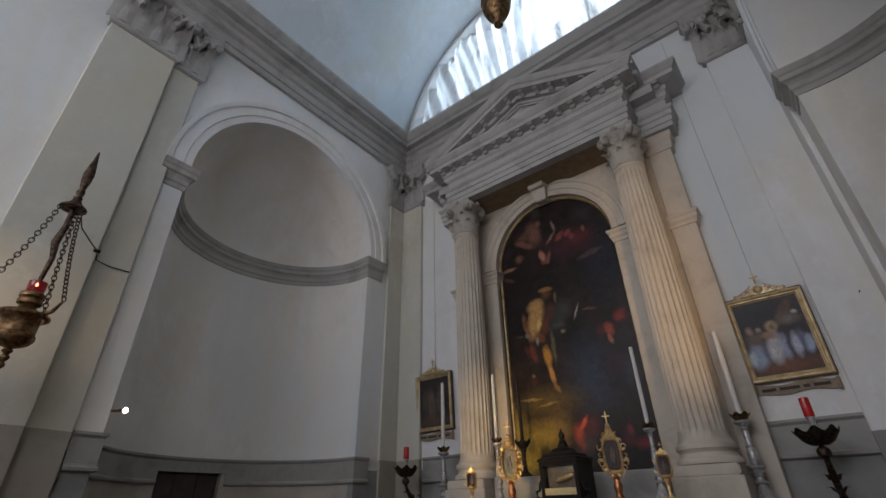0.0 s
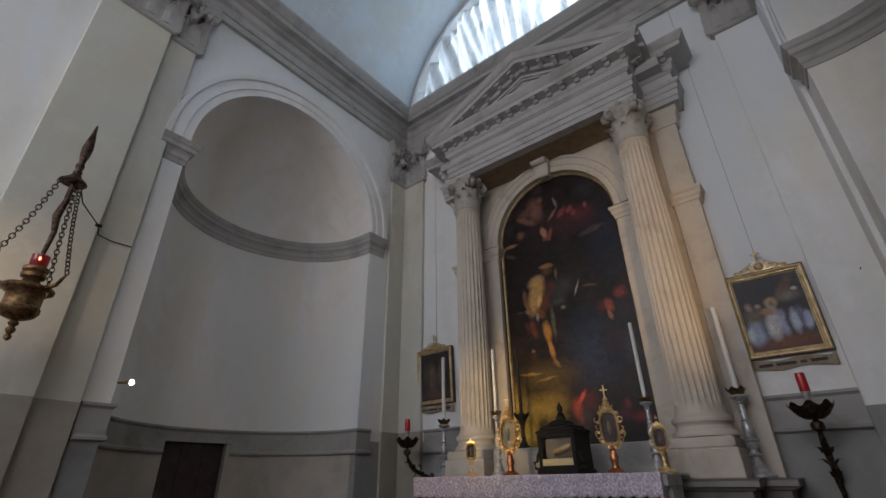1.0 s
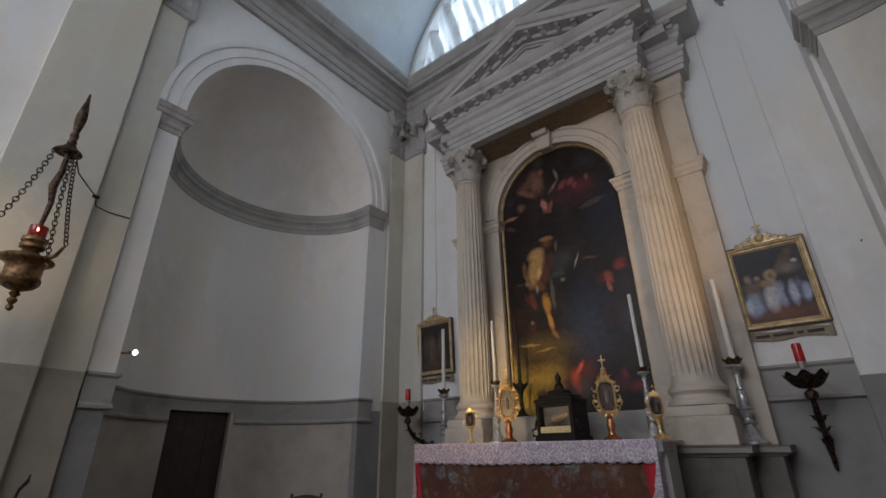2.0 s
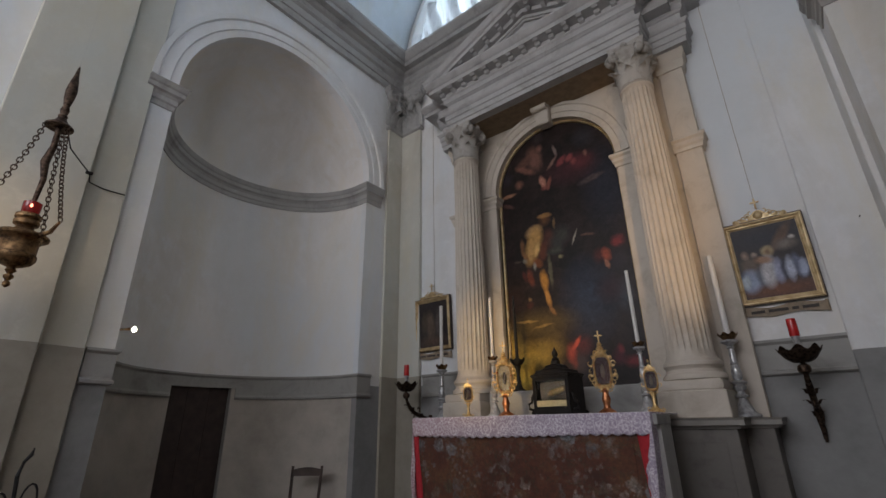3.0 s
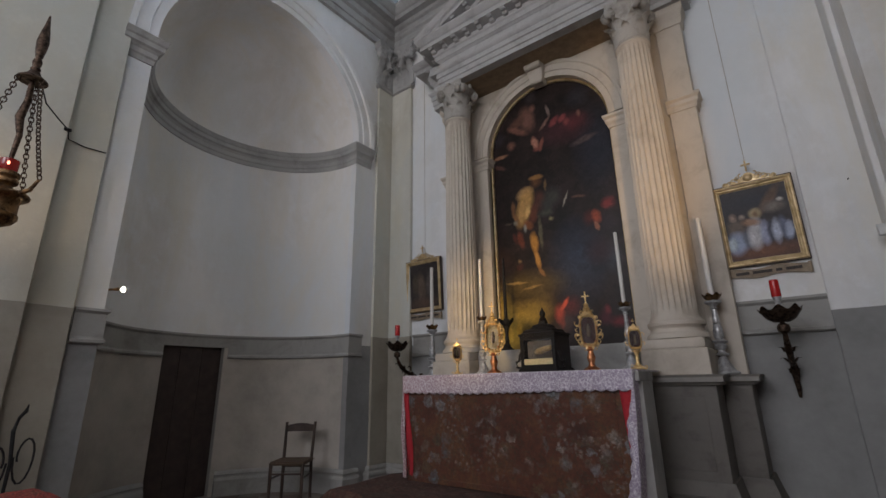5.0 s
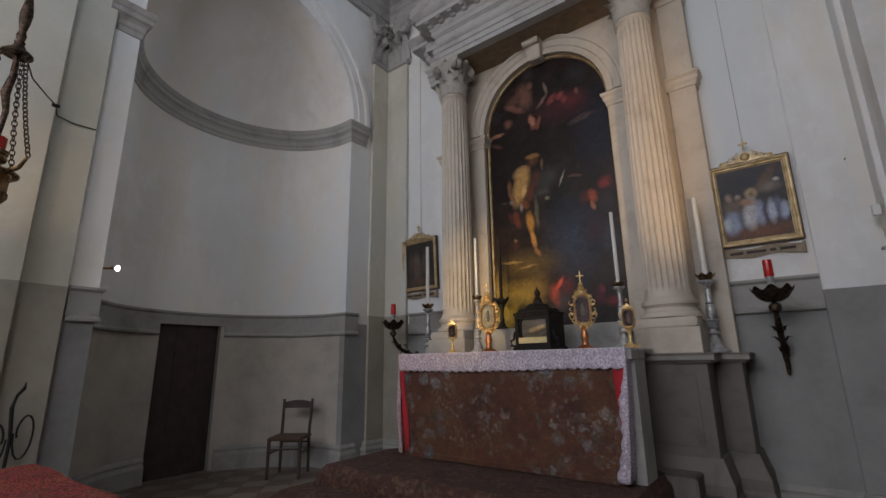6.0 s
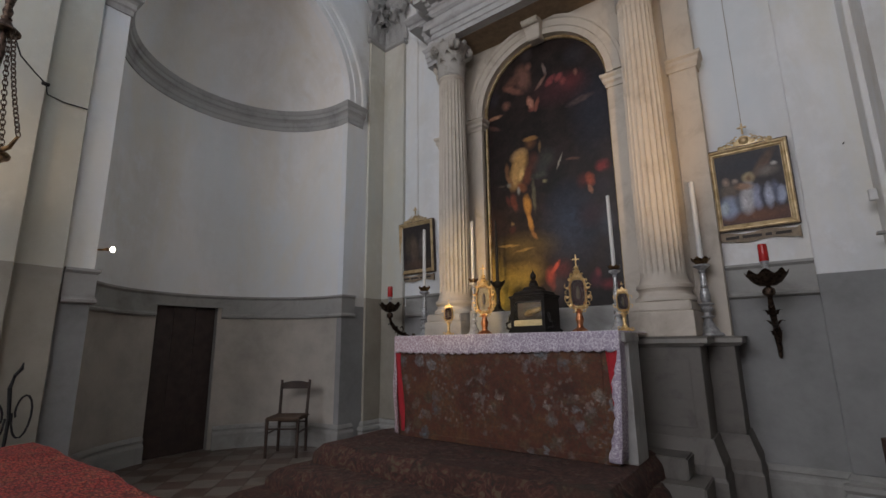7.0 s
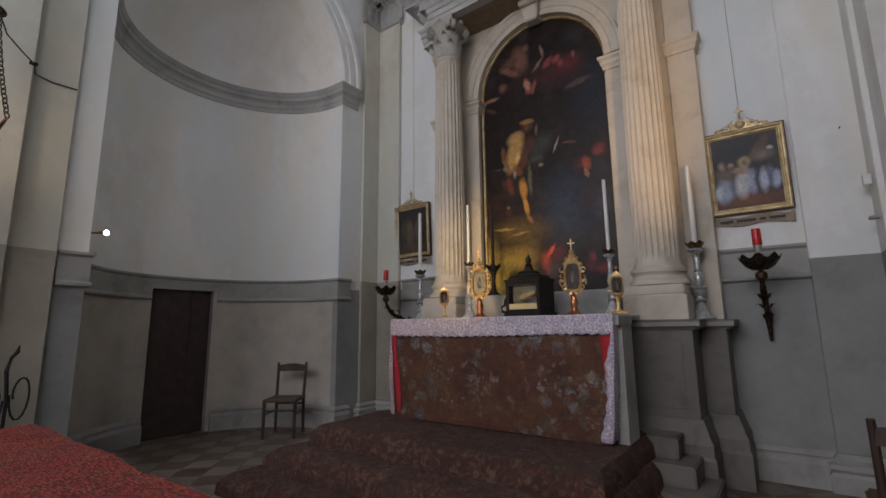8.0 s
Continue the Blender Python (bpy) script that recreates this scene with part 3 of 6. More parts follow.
for s in (-1, 1):
    ped(s)
    column(s)
    # outer half pilaster with an impost moulding, and its capital band
    op = part("half_pilaster", box(s * 1.52, s * 1.80, -0.16, 0.0, LZ, 5.80, 0.006), M_STONE, altar)
    part("impost", sweep(IMP, sx_pts([(1.50, -0.16), (1.80, -0.16), (1.80, 0)], s), side=s), M_STONE, op)
    part("band", sweep([(-0.04, 5.62), (0.015, 5.62), (0.03, 5.68), (0.03, 5.74), (0.06, 5.80), (0.06, 5.88), (-0.04, 5.88)], sx_pts([(1.50, -0.16), (1.80, -0.16), (1.80, 0)], s), side=s), M_STONE, op)
    # inner pilaster carrying the arch
    ip = part("inner_pilaster", box(XC + s * 0.92, XC + s * 1.13, -0.17, 0.0, LZ, 4.58, 0.006), M_STONE, altar)
    part("impost", sweep([(o, z + 0.08) for o, z in IMP], [(x + XC, y) for x, y in sx_pts([(0.92, 0.0), (0.92, -0.17), (1.13, -0.17), (1.13, 0)], s)], side=s), M_STONE, ip)

# back plate with the arched opening
bm = bmesh.new()
hole = [(XC - AR, LZ)] + arc(XC, AZ, AR, 180, 0, 36) + [(XC + AR, LZ)]
for y in (-0.10, 0.004):
    hv = holed_face(bm, hole, -1.6, 1.6, 5.97, lambda u, w: (u, y, w))
    if y > -0.05:
        for k in range(len(hole) - 1):
            bm.faces.new((h0[k], h0[k + 1], hv[k + 1], hv[k]))
    h0 = hv
part("back_plate", bm, M_STONE, altar)


def ring_band(prof, cz, n=48, a0=0, a1=180, cx=0.0):
    """An arch moulding: profile of (radius, y) points carried round in the xz plane."""
    bm = bmesh.new()
    rings = []
    for k in range(n + 1):
        t = radians(a0 + (a1 - a0) * k / n)
        rings.append([bm.verts.new((cx + r * math.cos(t), y, cz + r * math.sin(t))) for r, y in prof])
    for p, q in zip(rings, rings[1:]):
        for j in range(len(prof)):
            bm.faces.new((p[j], p[(j + 1) % len(prof)], q[(j + 1) % len(prof)], q[j]))
    bm.faces.new(rings[0])
    bm.faces.new(rings[-1][::-1])
    return bm


part("archivolt", ring_band([(0.92, 0.0), (0.92, -0.15), (1.0, -0.15), (1.01, -0.165), (1.10, -0.165), (1.115, -0.185), (1.15, -0.19), (1.16, 0.0)], AZ, cx=XC), M_STONE, altar, smooth=True)
# keystone scroll
bm = prism([(XC - 0.09, 5.62), (XC + 0.09, 5.62), (XC + 0.14, 5.93), (XC - 0.14, 5.93)], -0.30, -0.05)
for v in bm.verts:
    if v.co.z < 5.7 and v.co.y < -0.2:
        v.co.y = -0.22
bmesh.ops.bevel(bm, geom=bm.edges[:], offset=0.012, segments=2, affect="EDGES")
ks = part("keystone", bm, M_STONE, altar)
part("scroll", tube([(XC - 0.12, -0.30, 5.85), (XC + 0.12, -0.30, 5.85)], 0.05, 14), M_STONE, ks, smooth=True)

# entablature over the columns, returning to the wall over the half pilasters
EX = CX + 0.19
epath = [(-1.93, 0.02), (-1.93, -0.28), (-EX, -0.28), (-EX, CY - 0.19), (EX, CY - 0.19), (EX, -0.28), (1.93, -0.28), (1.93, 0.02)]
ENT = [(-0.20, 5.88), (0.0, 5.88), (0.0, 5.95), (0.016, 5.96), (0.016, 6.04), (0.034, 6.05), (0.034, 6.125), (0.05, 6.135), (0.065, 6.16), (0.07, 6.18), (0.0, 6.19), (0.0, 6.335), (0.015, 6.34), (0.03, 6.36), (0.045, 6.37), (0.045, 6.405), (0.05, 6.44), (-0.20, 6.44)]
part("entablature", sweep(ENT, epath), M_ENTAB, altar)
M_SOFFIT = plainish("brown_soffit_panel", (0.28, 0.20, 0.125), 0.75, 0.3, 8)
part("soffit", box(-EX + 0.15, EX - 0.15, CY - 0.06, -0.04, 5.875, 6.38), M_SOFFIT, altar, "brown panelled soffit between the columns")
CORN = [(-0.20, 6.44), (0.05, 6.44), (0.07, 6.46), (0.07, 6.525), (0.22, 6.535), (0.22, 6.605), (0.24, 6.62), (0.27, 6.66), (0.29, 6.69), (0.29, 6.715), (-0.20, 6.715)]
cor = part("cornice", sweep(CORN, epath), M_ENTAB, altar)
FY = CY - 0.19


def bracket(w, d, h):
    """A small scrolled bracket: a block whose underside curls down at the back."""
    return prism([(0.0, -h), (-d * 0.35, -h * 0.92), (-d * 0.55, -h * 0.45), (-d * 0.85, -h * 0.55), (-d, -h * 0.25), (-d, 0.0), (0.0, 0.0)], -w / 2, w / 2, axis="x")


n = 15
for k in range(n):
    x = -EX - 0.02 + (2 * EX + 0.04) * k / (n - 1)
    piece("modillion", "m", lambda: bracket(0.075, 0.15, 0.065), M_ENTAB, cor, pose(x, FY - 0.06, 6.545))
for s in (-1, 1):
    for k in range(2):
        piece("modillion", "m", None, M_ENTAB, cor, pose(s * (EX + 0.06), FY + 0.10 + 0.17 * k, 6.545, 0, 0, 90 * s))
    for k in range(3):
        piece("modillion", "m", None, M_ENTAB, cor, pose(s * (1.58 + 0.16 * k), -0.34, 6.545))
# pediment: raking cornices and a sunk field
PZ, AP, HW = 6.715, 7.46, EX + 0.29
slope = math.atan2(AP - PZ, HW)
RK = [(0.0, -0.16), (0.05, -0.15), (0.07, -0.10), (0.22, -0.09), (0.22, -0.02), (0.25, 0.0), (0.28, 0.06), (0.29, 0.09), (-0.2, 0.09), (-0.2, -0.16)]
for s in (-1, 1):
    bm = bmesh.new()
    rings = []
    for x, zz in ((s * HW, PZ - 0.02), (0.0, AP)):
        rings.append([bm.verts.new((x, FY - o, zz + d)) for o, d in RK])
    for j in range(len(RK)):
        bm.faces.new((rings[0][j], rings[0][(j + 1) % len(RK)], rings[1][(j + 1) % len(RK)], rings[1][j]))
    bm.faces.new(rings[0])
    bm.faces.new(rings[1][::-1])
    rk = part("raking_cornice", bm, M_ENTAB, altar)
    for k in range(7):
        u = (k + 0.9) / 7.5
        piece("modillion", "rake", lambda: bracket(0.07, 0.14, 0.055), M_ENTAB, rk, pose(s * HW * (1 - u), FY - 0.06, PZ + (AP - PZ) * u - 0.10, 0, s * math.degrees(slope), 0))
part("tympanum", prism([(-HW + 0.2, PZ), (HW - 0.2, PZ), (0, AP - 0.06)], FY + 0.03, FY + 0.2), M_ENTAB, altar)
# raised inner frame of the pediment field
for s in (-1, 1):
    for d0, d1, y in ((0.50, 0.62, -0.035), (0.62, 0.70, -0.010)):
        bm = prism([(s * (HW - d0), PZ + 0.005), (s * (HW - d1), PZ + 0.005), (0, PZ + (AP - PZ) * (1 - d1 / HW)), (0, PZ + (AP - PZ) * (1 - d0 / HW))], FY + y, FY + 0.04)
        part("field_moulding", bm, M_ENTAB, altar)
bm = box(-1.85, 1.85, FY + 0.2, 0.0, 6.38, 6.69)
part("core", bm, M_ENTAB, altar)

# altar block and steps
M_ALTAR = stone("altar_stone", (0.40, 0.395, 0.38), (0.26, 0.255, 0.24))
mensa = thing("altar_table", "grey stone altar block with a projecting top slab", "altar", (0, 0, 0.51))
part("body", box(-1.16, 1.24, -1.60, -1.30, 0.0, 0.942, 0.004), M_ALTAR, mensa)
part("back_slab", box(-1.12, 1.085, -1.28, -0.82, 0.94, 1.02, 0.008), M_ALTAR, mensa)
part("slab", box(-1.17, 1.243, -1.68, -1.28, 0.94, 1.02, 0.006), M_ALTAR, mensa)

# ---- more materials ----
M_GOLD = metal("gilt_metal", (0.92, 0.67, 0.32), (0.44, 0.26, 0.09), 0.25, 55, 0.68)
M_GILTWOOD = metal("gilded_wood", (0.66, 0.52, 0.31), (0.42, 0.30, 0.155), 0.40, 9, 0.75)
M_BRASS = metal("old_brass", (0.30, 0.185, 0.09), (0.08, 0.05, 0.03), 0.38, 22)
M_BRONZE = metal("dark_bronze", (0.11, 0.075, 0.055), (0.03, 0.022, 0.018), 0.45, 30)
M_IRON = plainish("black_iron", (0.025, 0.024, 0.024), 0.6, 0.4, 30, Metallic=0.6)
M_SILVER = plainish("silvered_wood", (0.46, 0.46, 0.46), 0.32, 0.5, 30, Metallic=0.35)
M_WAX = plainish("white_wax", (0.72, 0.70, 0.66), 0.55, 0.06, 8, 0.05)
M_DARKWOOD = plainish("dark_stained_wood", (0.055, 0.034, 0.024), 0.5, 0.45, 9)
M_EBONY = plainish("black_polished_wood", (0.012, 0.010, 0.009), 0.45, 0.4, 14, 0.1, Specular_IOR_Level=0.25)
M_RUSH = plainish("woven_rush", (0.10, 0.065, 0.042), 0.9, 0.4, 60, 0.6)
M_DOOR = plainish("dark_door_wood", (0.048, 0.032, 0.027), 0.6, 0.4, 7)
M_REDWAX = plainish("red_glass_candle", (0.50, 0.02, 0.02), 0.25, 0.2, 10, 0.05)
M_REDCLOTH = plainish("red_altar_cloth", (0.42, 0.02, 0.03), 0.85, 0.2, 40, 0.2)
M_WHITEBOX = plainish("white_plastic", (0.62, 0.62, 0.60), 0.45, 0.1)
M_PAPER = plainish("painted_scroll_board", (0.30, 0.235, 0.165), 0.7, 0.3, 18)
M_INK = plainish("dark_lettering", (0.05, 0.04, 0.035), 0.7)


def glass(name, colour, rough=0.03):
    a = Mat(name)
    return a.done(colour, rough, 0.0, Transmission_Weight=1.0, IOR=1.45)


M_PALEGOLD = plainish("pale_gold_silk", (0.62, 0.50, 0.26), 0.6, 0.25, 40)
M_VELVET = plainish("dark_rose_velvet", (0.10, 0.045, 0.04), 0.9, 0.4, 30)
M_COPPER = metal("coppery_gilt", (0.62, 0.28, 0.13), (0.30, 0.10, 0.05), 0.3, 30)
M_GLASS = glass("clear_glass", (0.96, 0.97, 0.96))

a = Mat("lamp_red_glass")
a.b.inputs["Emission Color"].default_value = (1.0, 0.06, 0.04, 1)
a.b.inputs["Emission Strength"].default_value = 0.03
M_REDGLASS = a.done((0.16, 0.012, 0.012), 0.12)
a = Mat("glowing_flame")
a.b.inputs["Emission Color"].default_value = (1.0, 0.25, 0.15, 1)
a.b.inputs["Emission Strength"].default_value = 4
M_FLAME = a.done((1, 0.4, 0.2), 0.5)
a = Mat("glowing_bulb")
a.b.inputs["Emission Color"].default_value = (1.0, 0.93, 0.74, 1)
a.b.inputs["Emission Strength"].default_value = 30
M_BULB = a.done((1, 0.95, 0.85), 0.4)

# old red carpet with a dense, worn floral pattern
a = Mat("patterned_carpet")
p = a.world_pos()
big = a.ramp(a.noise(3.2, 4, 0.6, p), [(0.3, (0.024, 0.016, 0.012)), (0.5, (0.050, 0.022, 0.016)), (0.62, (0.036, 0.034, 0.022)), (0.75, (0.070, 0.040, 0.027))])
fig = a.ramp(a.noise(10, 7, 0.72, p, 2.2), [(0.36, (0.022, 0.022, 0.017)), (0.46, (0.050, 0.022, 0.017)), (0.53, (0.086, 0.030, 0.022)), (0.60, (0.105, 0.080, 0.052))])
zone = a.ramp(a.noise(4.5, 3, 0.55, p, 0.6), [(0.36, 0.3), (0.54, 1.0)])
c = a.mix(zone, big, fig)
a.bump(a.math("ADD", a.noise(160, 3, 0.6, p), a.noise(17, 5, 0.7, p, 1.2)), 0.6, 0.006)
M_CARPET = a.done(c, 0.97)

# altar frontal: brown-red brocade scattered with pale and blue flowers
a = Mat("floral_brocade")
p = a.world_pos()
base = a.ramp(a.noise(2.6, 6, 0.65, p), [(0.3, (0.055, 0.018, 0.010)), (0.48, (0.105, 0.033, 0.016)), (0.6, (0.125, 0.052, 0.020)), (0.75, (0.155, 0.050, 0.025))])
c = base
for scale, shift, warp, lo, hi, k in ((6.5, (3.1, 0.0, 1.7), 0.055, 0.47, 0.56, 0.85), (12.0, (0.4, 0.0, 5.2), 0.035, 0.46, 0.57, 0.6), (23.0, (6.3, 0.0, 2.9), 0.02, 0.52, 0.62, 0.45)):
    jog = a.n("TexNoise", Scale=scale * 2.6, Detail=4.0, Roughness=0.65)
    a.l(p, jog.inputs["Vector"])
    bend = a.n("VectorMath")
    bend.operation = "MULTIPLY_ADD"
    a.l(jog.outputs["Color"], bend.inputs[0])
    bend.inputs[1].default_value = (warp * 2.4, warp * 2.4, warp * 2.4)
    a.l(p, bend.inputs[2])
    fl = a.n("TexVoronoi", Scale=scale)
    a.l(a.mapped(shift=shift, src=bend.outputs[0]), fl.inputs["Vector"])
    spread = a.ramp(a.noise(2.7, 3, 0.6, a.mapped(shift=shift, src=p)), [(lo, 0.0), (hi, 1.0)])
    petal = a.ramp(fl.outputs["Distance"], [(0.16, 1.0), (0.24, 0.55), (0.36, 0.75), (0.46, 0.0)])
    hue = a.ramp(a.sep(fl.outputs["Color"])[0], [(0.15, (0.42, 0.38, 0.34)), (0.32, (0.10, 0.145, 0.17)), (0.48, (0.24, 0.20, 0.18)), (0.60, (0.05, 0.065, 0.045)), (0.74, (0.20, 0.10, 0.045)), (0.9, (0.24, 0.29, 0.32))])
    c = a.mix(a.math("MULTIPLY", a.math("MULTIPLY", petal, spread), k), c, hue)
stem = a.ramp(a.math("ABSOLUTE", a.math("SUBTRACT", a.noise(6, 4, 0.55, p, 0.4), 0.5)), [(0.0, 0.55), (0.022, 0.0)])
c = a.mix(stem, c, (0.055, 0.052, 0.026))
worn = a.ramp(a.noise(40, 5, 0.7, p), [(0.40, 0.55), (0.60, 0.0)])
c = a.mix(worn, c, (0.045, 0.022, 0.014))
a.bump(a.math("ADD", petal, a.noise(120, 2, 0.5, p)), 0.4, 0.004)
M_BROCADE = a.done(c, 0.8)

# lace over a lilac-pink lining: a row of rosettes with fans between them on a fine net
a = Mat("white_lace")
p = a.world_pos()
px, py, pz = a.sep(p)
run = a.math("ADD", px, a.math("MULTIPLY", py, 0.9))


def lace_ring(step, offset, zc, zstep, radius, wide):
    """Repeating ring of the lace, in units of its own step along the cloth."""
    u = a.math("SUBTRACT", a.math("FRACT", a.math("ADD", a.math("DIVIDE", run, step), offset)), 0.5)
    v = a.math("SUBTRACT", a.math("FRACT", a.math("DIVIDE", a.math("SUBTRACT", pz, zc), zstep)), 0.5)
    uu = a.math("MULTIPLY", u, step)
    vv = a.math("MULTIPLY", v, zstep)
    d = a.math("SQRT", a.math("ADD", a.math("MULTIPLY", uu, uu), a.math("MULTIPLY", vv, vv)))
    d = a.math("ADD", d, a.math("MULTIPLY", a.math("SUBTRACT", a.noise(90, 3, 0.6, p), 0.5), 0.010))
    return a.ramp(a.math("ABSOLUTE", a.math("SUBTRACT", d, radius)), [(wide * 0.3, 0.62), (wide * 0.85, 0.0)])


f = lace_ring(0.185, 0.0, 1.38, 0.17, 0.036, 0.008)
for st, off, zc, zs, rad, wd in ((0.185, 0.0, 1.38, 0.17, 0.0, 0.014), (0.185, 0.5, 1.345, 0.17, 0.052, 0.009), (0.185, 0.5, 1.345, 0.17, 0.022, 0.011), (0.0925, 0.25, 1.44, 0.17, 0.016, 0.007)):
    f = a.math("MAXIMUM", f, lace_ring(st, off, zc, zs, rad, wd))
leafy = a.ramp(a.noise(55, 4, 0.6, p, 0.9), [(0.50, 0.0), (0.60, 0.85)])
net = a.ramp(a.voronoi(150, p), [(0.25, 0.05), (0.5, 0.25)])
f = a.math("MAXIMUM", a.math("MAXIMUM", f, leafy), net)
a.bump(f, 0.5, 0.003)
under = a.ramp(a.math("ADD", a.math("MULTIPLY", px, 0.4), 0.5), [(0.0, (0.40, 0.21, 0.22)), (0.35, (0.27, 0.19, 0.25)), (1.0, (0.27, 0.21, 0.31))])
M_LACE = a.done(a.mix(f, under, (0.80, 0.76, 0.79)), 0.85)
M_LINEN = plainish("white_linen", (0.66, 0.62, 0.65), 0.85, 0.1, 30)

# red damask rug on the table near the visitor
a = Mat("red_damask_rug")
p = a.world_pos()
nub = a.n("TexVoronoi", Scale=34.0)
a.l(a.mapped((1.0, 2.2, 1.0), turn=(0, 0, 0.5), src=p), nub.inputs["Vector"])
c = a.ramp(a.noise(4.5, 6, 0.65, p), [(0.3, (0.21, 0.022, 0.018)), (0.52, (0.34, 0.040, 0.028)), (0.75, (0.38, 0.085, 0.045))])
orn = a.ramp(a.noise(9, 5, 0.7, p, 1.4), [(0.50, 0.0), (0.60, 0.65)])
c = a.mix(orn, c, (0.25, 0.10, 0.045))
c = a.mix(a.ramp(nub.outputs["Distance"], [(0.30, 0.0), (0.62, 0.8)]), c, (0.07, 0.010, 0.010))
a.bump(a.math("SUBTRACT", a.noise(90, 3, 0.6, p), nub.outputs["Distance"]), 0.7, 0.010)
M_RUG = a.done(c, 0.95)


class Art:
    """An old oil painting built up from soft strokes and patches; x and z in metres on the canvas."""

    def __init__(self, name, ground, warp_by):
        self.a = a = Mat(name)
        warp = a.n("TexNoise", Scale=9.0, Detail=8.0, Roughness=0.72)
        a.l(a.co, warp.inputs["Vector"])
        add = a.n("VectorMath")
        add.operation = "MULTIPLY_ADD"
        a.l(warp.outputs["Color"], add.inputs[0])
        add.inputs[1].default_value = (warp_by, 0, warp_by)
        add.inputs[2].default_value = (-warp_by / 2, 0, -warp_by / 2)
        sh = a.n("VectorMath")
        sh.operation = "ADD"
        a.l(add.outputs[0], sh.inputs[0])
        a.l(a.co, sh.inputs[1])
        self.q = sh.outputs[0]
        self.c = a.ramp(a.noise(2.2, 6, 0.65), ground)

    def blob(self, x, z, w, h, turn, col, k, hard=0.45):
        a = self.a
        m = a.n("Mapping")
        m.vector_type = "TEXTURE"
        m.inputs["Location"].default_value = (x, 0, z)
        m.inputs["Rotation"].default_value = (0, turn, 0)
        m.inputs["Scale"].default_value = (w, 1000, h)
        a.l(self.q, m.inputs["Vector"])
        ln = a.n("VectorMath")
        ln.operation = "LENGTH"
        a.l(m.outputs["Vector"], ln.inputs[0])
        self.c = a.mix(a.ramp(ln.outputs["Value"], [(hard, k), (1.0, 0.0)]), self.c, col)

    def stroke(self, x0, z0, x1, z1, w, col, k=0.9):
        """A brush stroke from one point to another, w its half width."""
        dx, dz = x1 - x0, z1 - z0
        self.blob((x0 + x1) / 2, (z0 + z1) / 2, w * 1.3, math.hypot(dx, dz) / 2 * 1.15 + w * 0.8, math.atan2(dx, dz), col, k)

    def patch(self, x, z, w, h, col, k=0.85):
        self.blob(x, z, w * 1.3, h * 1.3, 0.0, col, k, 0.2)

    def done(self, gloss):
        a = self.a
        grain = a.ramp(a.noise(9, 8, 0.75, self.q, 0.8), [(0.36, 0.0), (0.72, 0.75)])
        dim = a.n("VectorMath")
        dim.operation = "SCALE"
        a.l(self.c, dim.inputs[0])
        dim.inputs["Scale"].default_value = 0.30
        lift = a.n("VectorMath")
        lift.operation = "SCALE"
        a.l(self.c, lift.inputs[0])
        lift.inputs["Scale"].default_value = 1.45
        c = a.mix(grain, self.c, dim.outputs[0])
        c = a.mix(a.ramp(a.noise(26, 5, 0.7, self.q, 1.0), [(0.55, 0.0), (0.70, 0.6)]), c, lift.outputs[0])
        a.bump(a.noise(60, 4, 0.6), 0.15, 0.002)
        return a.done(c, gloss, 0.0, Specular_IOR_Level=0.2)


art = Art("altar_painting", [(0.3, (0.013, 0.010, 0.009)), (0.5, (0.024, 0.016, 0.014)), (0.66, (0.042, 0.026, 0.022)), (0.8, (0.03, 0.02, 0.018))], 0.07)
# dark sky and smoke; the bluish patch low in the middle is painted-in glare
art.patch(0.70, 4.42, 0.32, 0.62, (0.022, 0.026, 0.042), 0.85)
art.patch(0.50, 5.27, 0.16, 0.16, (0.040, 0.037, 0.044), 0.85)
art.patch(-0.21, 5.55, 0.09, 0.12, (0.059, 0.045, 0.045), 0.85)
art.patch(0.26, 2.93, 0.34, 0.52, (0.037, 0.048, 0.081), 0.85)
art.patch(0.09, 2.16, 0.16, 0.20, (0.056, 0.045, 0.053), 0.80)
# olive ground and the yellow light low on the left
art.patch(-0.45, 2.71, 0.49, 0.20, (0.133, 0.091, 0.031), 0.85)
art.patch(-0.82, 3.10, 0.18, 0.20, (0.048, 0.026, 0.019), 0.85)
art.patch(-0.29, 2.42, 0.21, 0.16, (0.172, 0.114, 0.035), 0.85)
art.patch(-0.58, 2.30, 0.39, 0.20, (0.393, 0.261, 0.055), 0.90)
art.patch(-0.90, 2.44, 0.18, 0.22, (0.456, 0.307, 0.068), 0.80)
art.patch(-0.73, 2.05, 0.16, 0.22, (0.585, 0.404, 0.072), 0.90)
art.stroke(-0.78, 2.78, -0.46, 2.76, 0.018, (0.393, 0.256, 0.086), 0.90)
art.stroke(-0.53, 2.67, -0.25, 2.71, 0.018, (0.322, 0.207, 0.068), 0.90)
# red cloud with small pale forms in the upper part
art.patch(0.24, 4.85, 0.38, 0.22, (0.080, 0.026, 0.030), 0.85)
art.patch(0.43, 4.91, 0.16, 0.13, (0.128, 0.031, 0.035), 0.85)
art.stroke(0.08, 4.97, 0.18, 5.07, 0.046, (0.302, 0.069, 0.069), 0.90)
art.stroke(0.22, 4.99, 0.29, 5.06, 0.043, (0.327, 0.074, 0.074), 0.90)
art.patch(0.31, 4.95, 0.05, 0.06, (0.327, 0.080, 0.076), 0.85)
art.patch(0.49, 5.01, 0.03, 0.05, (0.271, 0.128, 0.096), 0.85)
art.stroke(0.36, 4.56, 0.68, 4.62, 0.041, (0.111, 0.078, 0.078), 0.80)
art.stroke(-0.32, 5.36, -0.25, 5.07, 0.119, (0.216, 0.104, 0.077), 0.90)
